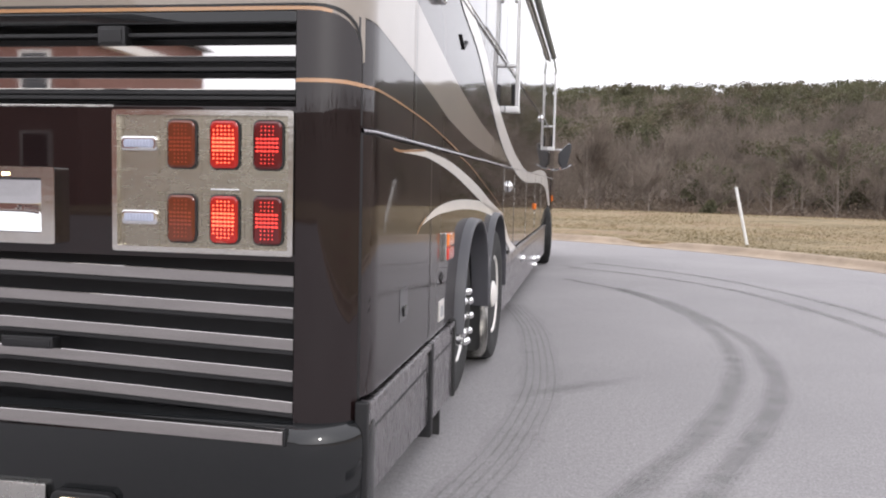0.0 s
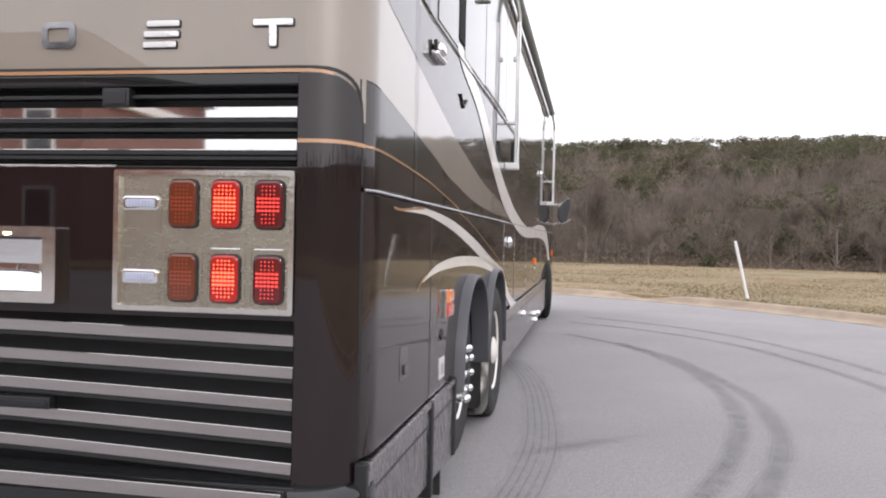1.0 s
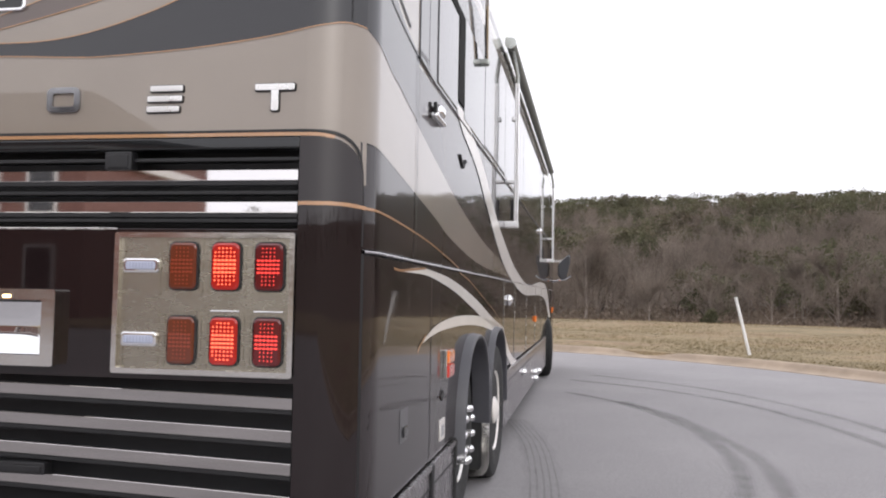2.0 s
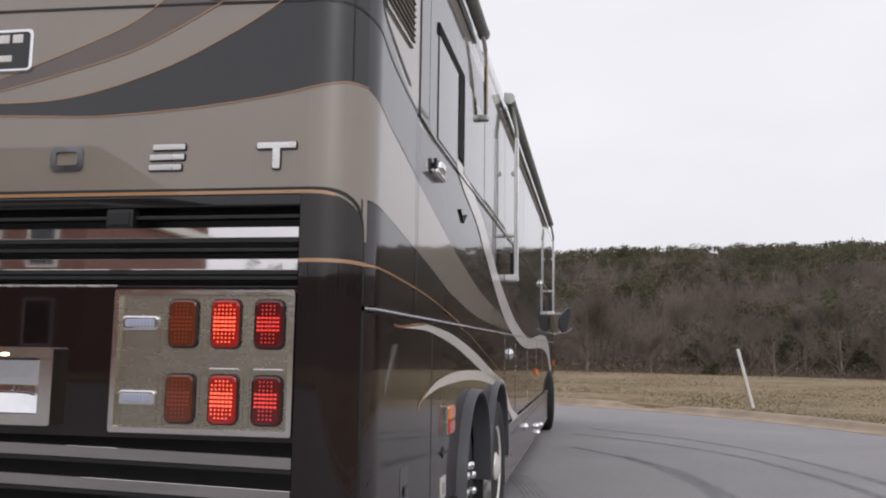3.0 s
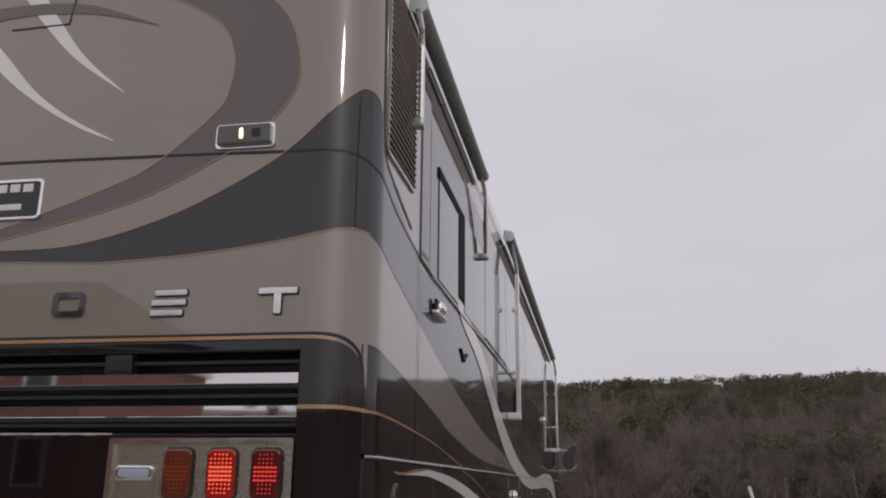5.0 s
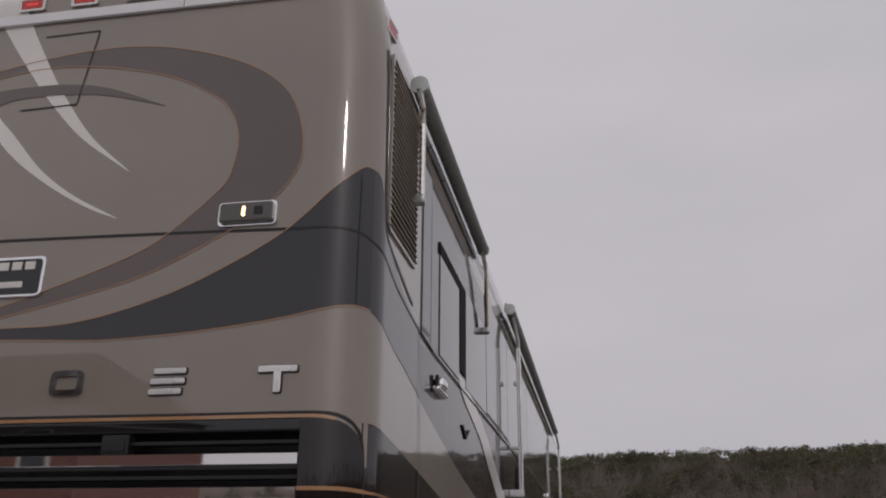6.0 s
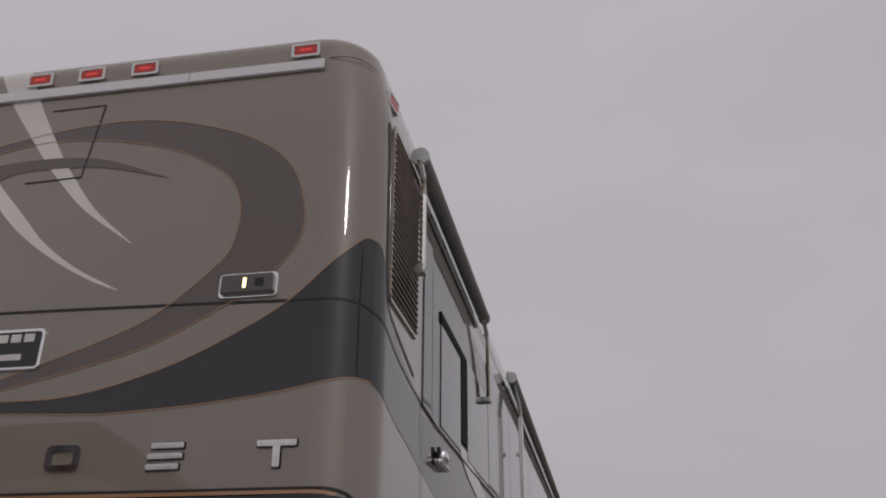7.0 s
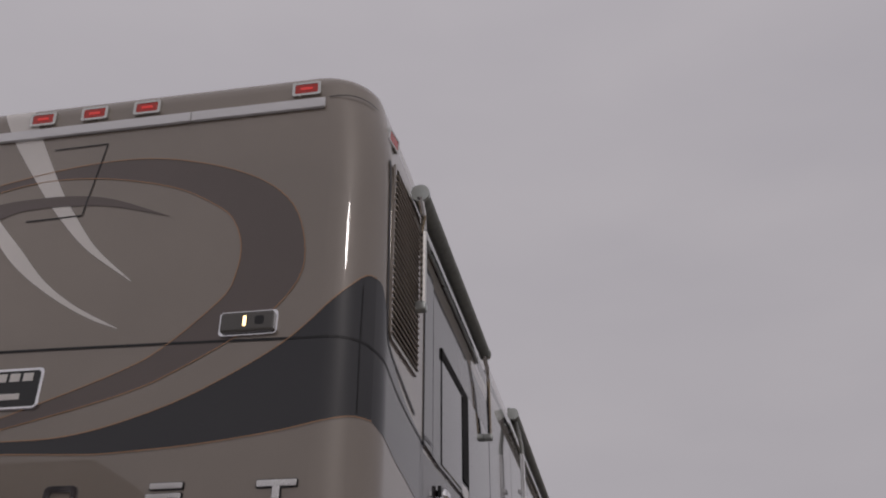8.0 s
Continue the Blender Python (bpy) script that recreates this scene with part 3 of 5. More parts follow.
for _ in range(2300):
    az, dist = radians(rng.uniform(-12, 30)), rng.uniform(92, 140)
    x, y = dist * math.sin(az), dist * math.cos(az)
    n = 46
    c = np.stack([x + rng.normal(0, 1.3, n), y + rng.normal(0, 1.3, n), land_at(x, y) + np.abs(rng.normal(0.5, 0.75, n))], 1)
    brush.append(clumps(c, 0.12, 0.5))
reeds = []
for _ in range(900):
    az, dist = radians(rng.uniform(-3, 9)), rng.uniform(97, 106)
    x, y = dist * math.sin(az), dist * math.cos(az)
    n = 14
    foot = np.stack([x + rng.normal(0, 0.7, n), y + rng.normal(0, 0.7, n), np.full(n, land_at(x, y) - 0.1)], 1)
    reeds.append(sticks(foot, foot + np.stack([rng.normal(0, 0.25, n), rng.normal(0, 0.25, n), rng.uniform(0.9, 2.1, n)], 1), np.full(n, 0.03), np.full(n, 0.012)))
stuff_mesh("dry_reeds", reeds, leaf_mat("tan_reeds", (0.24, 0.17, 0.115), (0.29, 0.21, 0.145), (0.34, 0.25, 0.175), (0.22, 0.16, 0.11)), "tan dry reeds before the woods", "reeds")
stuff_mesh("pine_woods", needles, PINE, "dull green pine woods covering a winter hillside", "woods")
stuff_mesh("woodland_trunks", trunks, BARK, "grey pine trunks standing in the hillside woods", "woods")
stuff_mesh("bare_woods", twigs, TWIG, "leafless grey-brown hardwoods among the hillside pines", "woods")
stuff_mesh("winter_brush", brush, BRUSHY, "brown winter brush along the foot of the woods", "brush")


tufts = []
STRAW = leaf_mat("straw_tufts", (0.235, 0.190, 0.110), (0.27, 0.215, 0.125), (0.30, 0.240, 0.142), (0.19, 0.165, 0.085))
n = 60000
ta, td = np.radians(rng.uniform(-8, 30, n)), 16 + 42 * rng.uniform(0, 1, n) ** 1.3
tx, ty = td * np.sin(ta), td * np.cos(ta)
keep = np.hypot(tx - CX, ty - CY) > CR + 0.45
tx, ty = tx[keep], ty[keep]
gap = np.hypot(tx - CX, ty - CY) - CR
tz = 0.13 - 0.12 * np.minimum(1, gap / 25) - 2.9 * np.where(gap > 30, np.minimum(1, (gap - 30) / 45) ** 2 * 2.5, 0)
tufts.append(clumps(np.stack([tx, ty, tz + 0.002], 1), 0.015, 0.9))
stuff_mesh("grass_tufts", tufts, STRAW, "dry straw-coloured grass tufts on the field", "grass")


def quad_part(name, quads, material, parent, label=""):
    ob = new(name, quad_mesh(name, quads, material))
    ob.parent = parent
    if label:
        ob["label"] = label


for az, dist, h, wide in ((-1.0, 100, 15.0, 0.22), (3.1, 97, 7.0, 0.42), (6.9, 100, 8.3, 0.40), (10.6, 96, 7.8, 0.52), (14.4, 98, 10.0, 0.46), (16.8, 99, 8.0, 0.45), (-0.2, 104, 10.5, 0.33), (12.4, 104, 9.0, 0.35), (20, 100, 9, 0.4), (25, 98, 8, 0.45)):
    x, y = dist * math.sin(radians(az)), dist * math.cos(radians(az))
    z = land_at(x, y)
    tree = thing("bare_tree", "leafless grey hardwood tree at the edge of the woods", "tree", (x, y, z), "bare trees along the field")
    trunk = bmesh.new()
    tube(trunk, [(0, 0, -0.3), (0.05, 0, h * 0.3), (-0.03, 0, h * 0.62)], 0.011 * h, 7, r_end=0.004 * h)
    part("trunk", trunk, BARK, tree)
    quad_part("crown", bare(0, 0, 0, h, wide, 420), TWIG, tree)
RAILGREY = metal("weathered_rail", (0.62, 0.60, 0.58), 0.55)
rail = thing("guard_rail", "weathered grey guard rail along the foot of the woods", "guard rail", (0, 92, 0))
for k in range(7):
    x0 = -2.5 + 2.6 * k
    z0 = land_at(x0, 92)
    bm = bmesh.new()
    box(bm, (x0 - 0.06, -0.08, z0 - 0.2), (x0 + 0.06, 0.08, z0 + 0.78), 0.01, 1)
    part("post", bm, BARK, rail)
    if k < 6:
        z1 = land_at(x0 + 2.6, 92)
        bm = bmesh.new()
        for dz in (0.50, 0.66):
            tube(bm, [(x0, -0.1, z0 + dz), (x0 + 2.6, -0.1, z1 + dz)], 0.075, 8)
        part("beam", bm, RAILGREY, rail)
cedar = thing("cedar_tree", "small dark green cedar at the field's far edge", "tree", (96 * math.sin(radians(6.9)), 94, land_at(11.5, 94)))
trunk = bmesh.new()
tube(trunk, [(0, 0, -0.2), (0, 0, 3.0)], 0.12, 7, r_end=0.03)
part("trunk", trunk, BARK, cedar)
n = 900
hh = rng.uniform(0, 1, n)
rad = 1.9 * (1 - hh ** 1.6) * np.sqrt(rng.uniform(0.1, 1, n)) + 0.1
an = rng.uniform(0, 2 * np.pi, n)
quad_part("crown", clumps(np.stack([rad * np.cos(an), rad * np.sin(an), 0.1 + 3.0 * hh], 1), 0.17, 0.7), PINE, cedar)


# ---- the coach ----
coach = thing("motor_coach", "taupe and espresso motor coach with painted swooshes, tail lamps lit", "motor coach", (XM, 9.3, 0))
coach_inv = Matrix.Translation((-XM, -9.3, 0))


def cpart(name, bm, material, label="", parent=None, smooth=35):
    """A part of the coach, given in world places."""
    if parent is None:
        bm.transform(coach_inv)
        return part(name, bm, material, coach, label, smooth)
    bm.transform(coach_inv)
    return part(name, bm, material, parent, label, smooth)


def rear(a0, b0):
    """Places on the rear face about (x, z)."""
    return lambda a, b, o: Vector((a0 + a, YR - o, b0 + b))


def side(y0, z0, x=XS):
    return lambda a, b, o: Vector((x + o, y0 + a, z0 + b))


def perimeter(z, inset=0.0, rf=0.35, n=8):
    """The coach's outline at a height."""
    x0, x1, y0, y1 = 2 * XM - XS + inset + lean(z), XS - inset - lean(z), YR + inset, YF - inset
    pts = []
    for cx, cy, a0, r in ((x1 - RC, y0 + RC, -90, RC), (x1 - rf, y1 - rf, 0, rf), (x0 + rf, y1 - rf, 90, rf), (x0 + RC, y0 + RC, 180, RC)):
        for k in range(-1, n + 2):
            a = radians(a0 + 90 * min(max(k, 0), n) / n)
            run = (-0.01 if k < 0 else 0.01 if k > n else 0.0)
            pts.append((cx + r * math.cos(a) - run * math.sin(a), cy + r * math.sin(a) + run * math.cos(a), z))
    return pts


# upper body: rear cap, sides and roof in one shell
bm = bmesh.new()
levels = [(1.906, 0.0), (1.93, 0.0), (2.6, 0.0), (3.2, 0.0), (3.3, 0.0), (3.42, 0.0), (3.55, 0.0), (3.65, 0.0), (ZTOP - RTOP - 0.01, 0.0), (ZTOP - RTOP, 0.0)]
levels += [(ZTOP - RTOP + RTOP * math.sin(radians(a)), RTOP * (1 - math.cos(radians(a)))) for a in (15, 30, 45, 60, 75, 90)]
loops = [[bm.verts.new(p) for p in perimeter(z, i)] for z, i in levels]
for p, q in zip(loops, loops[1:]):
    for i in range(len(p)):
        bm.faces.new((p[i], p[(i + 1) % len(p)], q[(i + 1) % len(p)], q[i]))
loops.append([bm.verts.new(p) for p in perimeter(ZTOP, RTOP + 0.02)])
for i in range(len(loops[0])):
    bm.faces.new((loops[-2][i], loops[-2][(i + 1) % len(loops[0])], loops[-1][(i + 1) % len(loops[0])], loops[-1][i]))
bm.faces.new(loops[-1])
bm.faces.new(list(reversed(loops[0])))
cpart("upper_body", bm, TAUPE, "glossy taupe upper body shell", smooth=40)

# dark core behind the lower panels, open at the wheels
bm = bmesh.new()
for y0, y1, inset in ((2.78, 4.30, 0.03), (4.30, 7.29, 0.55), (7.29, 14.2, 0.03), (14.2, 16.0, 0.55), (16.0, 17.2, 0.05)):
    box(bm, (2 * XM - XS + inset, y0 + (0.06 if y0 < 3 else 0), 0.42), (XS - inset, y1, 1.90))
cpart("chassis", bm, BLACK, "black underbody and wheel wells", smooth=None)
for y0, y1 in ((2.9, 4.2), (7.3, 14.0)):
    bm = bmesh.new()
    box(bm, (2 * XM - XS + 0.35, y0, 0.25), (XS - 0.35, y1, 0.45), 0.03)
    cpart("underbody_tank", bm, BLACK, smooth=None)

# --- rear face, lower half ---
LEFT = 2 * XM - XS
# the corner columns with their rounded shoulders
for sgn in (1, -1):
    bm = bmesh.new()
    us = [-1.0 + 0.222 * i / 10 for i in range(11)]
    cols = []
    for u in us:
        top = 1.905
        if u > -0.93:
            k = min(1, (u + 0.93) / 0.152)
            top = 1.785 + 0.12 * math.sqrt(max(0, 1 - k * k))
        zs = [0.53 + (top - 0.53) * j / 10 for j in range(11)]
        col = []
        for z in zs:
            p = skin(u, z, 0.006)
            if sgn < 0:
                p.x = 2 * XM - p.x
            col.append(bm.verts.new(p))
        cols.append(col)
    for p, q in zip(cols, cols[1:]):
        for j in range(10):
            bm.faces.new((p[j], p[j + 1], q[j + 1], q[j]))
    cpart("corner_column", bm, ESPRESSO, "glossy espresso rounded corner column", smooth=50)
bm = bmesh.new()
ribbon(bm, [(-0.96, 1.75), (-0.86, 1.75), (-0.757, 1.75)], [(-0.96, 1.912), (-0.86, 1.912), (-0.757, 1.912)], 14, 3, 0.0)
cpart("shoulder_fill", bm, TAUPE, "", smooth=60)
# header above the top grille and the solid middle panel
bm = bmesh.new()
box(bm, (LEFT + 0.22, YR - 0.006, 1.862), (-1.0, YR + 0.08, 1.905), 0.008)
cpart("grille_header", bm, BLACKGLOSS)
bm = bmesh.new()
box(bm, (LEFT + 0.22, YR - 0.002, 1.075), (-1.0, YR + 0.08, 1.592), 0.004)
cpart("engine_door_panel", bm, ESPRESSO, "glossy espresso engine door panel")
bm = bmesh.new()
box(bm, (LEFT + 0.22, YR - 0.006, 1.586), (-1.655, YR, 1.594), 0.002)
cpart("panel_lip", bm, SOFTSTEEL)
bm = bmesh.new()
box(bm, (LEFT + 0.2, YR + 0.125, 0.5), (-0.99, YR + 0.14, 1.9))
cpart("grille_backing", bm, BLACK, "black grille recess", smooth=None)


def bowed(x1, y0, y1, z0, z1, rise, edge=0.002):
    """A bar across the rear, ending at x1 on either side, that rises to the middle."""
    bm = bmesh.new()
    rows = []
    for k in range(21):
        t = -1 + k / 10
        x, up = XM + (x1 - XM) * t, rise * (1 - abs(t) ** 1.12)
        sec = ((y0 + edge, z0), (y0, z0 + edge), (y0, z1 - edge), (y0 + edge, z1), (y1, z1), (y1, z0))
        rows.append([bm.verts.new((x, y, z + up)) for y, z in sec])
    for p, q in zip(rows, rows[1:]):
        for k in range(6):
            bm.faces.new((p[k], p[(k + 1) % 6], q[(k + 1) % 6], q[k]))
    bm.faces.new(rows[0])
    bm.faces.new(rows[-1])
    return bm


def slat(z0, z1, material=SLAT, rise=0.0):
    """A mirror-bright slat face with a dark louvre blade behind it."""
    ob = cpart("slat", bowed(-1.004, YR - 0.004, YR + 0.006, z0, z1, rise), material)
    cpart("louvre", bowed(-1.004, YR - 0.002, YR + 0.012, z0 - 0.016, z0 - 0.001, rise), BLACK, "black louvre lip", ob)


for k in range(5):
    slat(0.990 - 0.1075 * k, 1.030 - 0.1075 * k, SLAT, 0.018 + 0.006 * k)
# the two top slats take the steel with sky brightness in its colour
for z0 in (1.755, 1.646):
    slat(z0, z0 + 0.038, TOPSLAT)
for z in (1.822, 1.708, 1.612):
    bm = bmesh.new()
    box(bm, (LEFT + 0.22, YR + 0.0, z), (-1.004, YR + 0.05, z + 0.013), 0.003)
    cpart("louvre", bm, BLACK)
for x0, x1, z0, z1 in ((-1.705, -1.602, 1.792, 1.858), (-2.09, -1.885, 0.735, 0.778)):
    bm = bmesh.new()
    box(bm, (x0, YR - 0.02, z0), (x1, YR + 0.03, z1), 0.008)
    box(bm, (x0 + 0.012, YR - 0.024, z0 + 0.008), (x1 - 0.012, YR - 0.016, z1 - 0.012), 0.004)
    cpart("latch_handle", bm, BLACK, "black grille latch")

# --- tail lamp panels ---


def tail_panel(xc, flip):
    """Polished panel with six light-emitting lamps and two reversing lamps."""
    f = -1 if flip else 1
    bm = bmesh.new()
    zc, w, h = 1.336, 0.65, 0.482
    ring_plate(bm, rounded(w, h, 0.006, 1), rounded(w - 0.036, h - 0.036, 0.004, 1), rear(xc, zc), 0.020)
    tp = cpart("lamp_panel", bm, STEEL, "polished stainless tail lamp panel")
    bm = bmesh.new()
    box(bm, (xc - w / 2 + 0.012, YR - 0.005, zc - h / 2 + 0.012), (xc + w / 2 - 0.012, YR + 0.02, zc + h / 2 - 0.012), 0.002)
    cpart("panel_face", bm, LAMPSTEEL, "", tp)
    for row, z in enumerate((1.463, 1.212)):
        for col in range(4):
            x = xc + f * (-0.226 + 0.154 * col)
            bm = bmesh.new()
            ring_plate(bm, rounded(0.138, 0.205, 0.012, 3), rounded(0.126, 0.193, 0.010, 3), rear(x, z - 0.002), 0.0075)
            cpart("pocket", bm, LAMPSTEEL, "", tp)
            if col == 0:
                bm = bmesh.new()
                plate(bm, rounded(0.132, 0.048, 0.012), rear(x, z), 0.016, 0.006, 0.004)
                cpart("lamp_rim", bm, CHROME, "", tp)
                bm = bmesh.new()
                plate(bm, rounded(0.110, 0.028, 0.008), rear(x, z), 0.021, 0.005, 0.002)
                for k in range(9):
                    box(bm, (x - 0.048 + k * 0.0118, YR - 0.0255, z - 0.011), (x - 0.043 + k * 0.0118, YR - 0.022, z + 0.011), 0.001, 1)
                cpart("reversing_lamp", bm, CLEAR, "clear reversing lamp lens", tp)
                continue
            case = (AMBER_OFF, RED_LIT, RED_DIM)[col - 1]
            dot = (LED_AMBER, LED_HOT, LED_MID)[col - 1]
            bm = bmesh.new()
            plate(bm, rounded(0.108, 0.168, 0.024), rear(x, z), 0.012, 0.004, 0.003)
            cpart("lamp_gasket", bm, RUBBER, "", tp)
            bm = bmesh.new()
            plate(bm, rounded(0.098, 0.158, 0.021), rear(x, z), 0.018, 0.007, 0.006)
            ob = cpart("tail_lamp", bm, case, ("amber turn lamp, unlit", "bright red stop lamp, lit", "red tail lamp, lit")[col - 1], tp)
            bm = bmesh.new()
            for i in range(6):
                for j in range(10):
                    mid = 3 <= j <= 6
                    if (i in (0, 5) and j in (0, 9)):
                        continue
                    s = 0.0042 if mid else 0.0033
                    if col == 3 and not mid:
                        s = 0.0026
                    if not mid and col != 2 and i in (0, 5):
                        continue
                    px, pz = x - 0.034 + 0.0136 * i, z - 0.0605 + 0.01345 * j
                    wide = 1.55 if mid else 1.0
                    plate(bm, [(s * wide * math.cos(q * math.pi / 3), s * math.sin(q * math.pi / 3)) for q in range(6)], rear(px, pz), 0.0255)
            cpart("led_field", bm, dot, "", tp)
            if col > 1:
                bm = bmesh.new()
                box(bm, (x - 0.052, YR - 0.0125, z + 0.0975), (x + 0.052, YR - 0.004, z + 0.1035), 0.002)
                cpart("pocket_edge", bm, CHROME, "", tp)


tail_panel(-1.328, False)
tail_panel(2 * XM + 1.328, True)

# --- number plate recess ---
bm = bmesh.new()
ring_plate(bm, rounded(0.45, 0.265, 0.008, 2), rounded(0.35, 0.190, 0.006, 2), rear(XM, 1.243), 0.045)
pf = cpart("plate_frame", bm, STEEL, "chrome number plate surround")
bm = bmesh.new()
N = 28


def dished(i, j):
    """Point on the hollow polished sheet behind the plate surround."""
    a, b = j / N, i / N
    hollow = (1 - (2 * b - 1) ** 2) * (1 - 0.8 * (2 * a - 1) ** 4)
    return (XM - 0.18 + 0.36 * a, YR - 0.028 + 0.026 * hollow, 1.150 + 0.19 * b)


g = [[bm.verts.new(dished(i, j)) for j in range(N + 1)] for i in range(N + 1)]
for p, q in zip(g, g[1:]):
    for j in range(N):
        bm.faces.new((p[j], p[j + 1], q[j + 1], q[j]))
cpart("plate_recess", bm, CHROME, "polished hollow of the plate surround", pf, 60)
bm = bmesh.new()
box(bm, (XM - 0.10, YR - 0.044, 1.330), (XM + 0.16, YR + 0.0, 1.344), 0.004)
cpart("plate_lamp_housing", bm, BLACK, "", pf)
bm = bmesh.new()
plate(bm, rounded(0.030, 0.010, 0.004), rear(XM + 0.04, 1.350), 0.047)
cpart("plate_lamp", bm, BULB, "small warm plate lamp, lit", pf)

# --- bumper ---
bm = bmesh.new()
PROF = [(0.02, 0.14), (0.05, 0.16), (0.062, 0.30), (0.066, 0.42), (0.064, 0.47), (0.055, 0.50), (0.035, 0.522), (0.0, 0.532), (-0.06, 0.535)]
cols = []
for sgn in (1, -1):
    cols = []
    for i in range(33):
        u = XM + (U0 + ARC - 0.02 - XM) * i / 32 if i < 12 else None
        if u is None or u > U0:
            u = U0 + (ARC - 0.012) * (i - 12) / 20
        fade = 1 - 0.75 * max(0, (u - U0) / ARC) ** 2
        col = []
        for o, z in PROF:
            p = skin(u, z, o * fade if o > 0 else o)
            if sgn < 0:
                p.x = 2 * XM - p.x
            col.append(bm.verts.new(p))
        cols.append(col)
    for p, q in zip(cols, cols[1:]):
        for j in range(len(PROF) - 1):
            bm.faces.new((p[j], p[j + 1], q[j + 1], q[j]))
bmesh.ops.remove_doubles(bm, verts=bm.verts, dist=1e-4)
bumper = cpart("rear_bumper", bm, BLACKGLOSS, "glossy black rear bumper", smooth=60)
cpart("bumper_trim", bowed(-1.012, YR - 0.074, YR - 0.03, 0.470, 0.516, 0.014), SLAT, "bright trim bar along the bumper", bumper)
bm = bmesh.new()
box(bm, (-1.013, YR - 0.072, 0.466), (-1.003, YR - 0.03, 0.520), 0.003)
cpart("trim_cap", bm, BLACK, "", bumper)
bm = bmesh.new()
box(bm, (-2.40, YR - 0.085, 0.12), (-1.875, YR - 0.05, 0.272), 0.01)
cpart("tow_cover", bm, SOFTSTEEL, "satin steel lower valance plate", bumper)
bm = bmesh.new()
plate(bm, rounded(0.235, 0.13, 0.03), lambda a, b, o: Vector((-1.735 + a, YR - 0.06 - o, 0.190 + b)), 0.03, 0.012, 0.006)
fog = cpart("fog_lamp", bm, BLACK, "black framed lamp in the bumper, lit", bumper)
bm = bmesh.new()
plate(bm, rounded(0.165, 0.080, 0.015), lambda a, b, o: Vector((-1.735 + a, YR - 0.09 - o, 0.195 + b)), 0.01, 0.012, 0.006)
cpart("fog_lens", bm, LAMP_WARM, "warm white lit lens", fog)

# --- seams and pinstripes of the rear ---
bm = bmesh.new()
stripe(bm, [(LEFT + 0.2, 1.924), (-2.0, 1.924), (-1.4, 1.922), (-0.97, 1.922), (-0.87, 1.914), (-0.81, 1.880), (-0.784, 1.83), (-0.774, 1.72), (-0.774, 1.54)], 0.012, 90, 0.0030)
cpart("door_seam", bm, BLACK, "", smooth=None)
bm = bmesh.new()
stripe(bm, [(LEFT + 0.2, 1.913), (-2.0, 1.913), (-1.4, 1.912), (-0.97, 1.911), (-0.885, 1.903)], 0.012, 60, 0.0075)
cpart("pinstripe", bm, ORANGE, "thin copper pinstripe", smooth=None)
bm = bmesh.new()
stripe(bm, [(-1.0, 1.678), (-0.86, 1.678), (-0.765, 1.671)], 0.013, 24, 0.0085)
cpart("pinstripe", bm, ORANGE, "thin copper pinstripe", smooth=None)
bm = bmesh.new()
stripe(bm, [(LEFT + 0.2, 2.612), (-2.26, 2.609), (-1.55, 2.598), (-1.1, 2.588), (-0.86, 2.583), (-0.757, 2.555), (-0.62, 2.512), (-0.488, 2.474), (-0.25, 2.435), (-0.01, 2.408)], 0.010, 90, 0.0032)
cpart("panel_seam", bm, BLACK, "", smooth=None)
bm = bmesh.new()
stripe(bm, [(-2.24, 3.533), (-2.1, 3.535), (-1.99, 3.537)], 0.006, 6, 0.0032)
stripe(bm, [(-1.99, 3.537), (-2.015, 3.36), (-2.04, 3.19)], 0.006, 6, 0.0032)
stripe(bm, [(-2.04, 3.19), (-2.15, 3.187), (-2.293, 3.184)], 0.007, 6, 0.0032)
cpart("hatch_seam", bm, BLACK, "", smooth=None)
bm = bmesh.new()
stripe(bm, [(-0.832, 2.31), (-0.832, 2.56), (-0.828, 2.80)], 0.0045, 12, 0.0030)
cpart("panel_seam", bm, BLACK, "", smooth=None)
bm = bmesh.new()
stripe(bm, [(-1.01, 3.655), (-0.86, 3.655), (-0.76, 3.640)], 0.005, 20, 0.0032)
cpart("panel_seam", bm, BLACK, "", smooth=None)

# --- painted graphics of the rear cap ---
CH_UP = [(-2.9, 2.27), (-2.2, 2.259), (-1.88, 2.272), (-1.58, 2.347), (-1.344, 2.446), (-1.10, 2.587), (-0.906, 2.768), (-0.819, 2.845), (-0.769, 2.848)]
CH_LO = [(-2.9, 2.23), (-2.2, 2.213), (-1.85, 2.199), (-1.72, 2.199), (-1.416, 2.216), (-1.125, 2.249), (-0.95, 2.281), (-0.85, 2.300), (-0.769, 2.296)]
bm = bmesh.new()
ribbon(bm, CH_LO, CH_UP, 60, 12)
cpart("charcoal_swoosh", bm, CHARCOAL, "painted charcoal swoosh", smooth=60)
CH_UP2 = [(-0.769, 2.848), (-0.735, 2.835), (-0.71, 2.79), (-0.68, 2.72), (-0.62, 2.62), (-0.45, 2.52), (-0.2, 2.45), (0.0, 2.42)]
CH_LO2 = [(-0.769, 2.296), (-0.735, 2.276), (-0.66, 2.255), (-0.60, 2.24), (-0.5, 2.213), (-0.35, 2.19), (-0.2, 2.16), (0.0, 2.125)]
bm = bmesh.new()
ribbon(bm, CH_LO2, CH_UP2, 40, 8)
cpart("charcoal_swoosh", bm, CHARCOAL, "painted charcoal swoosh", smooth=60)
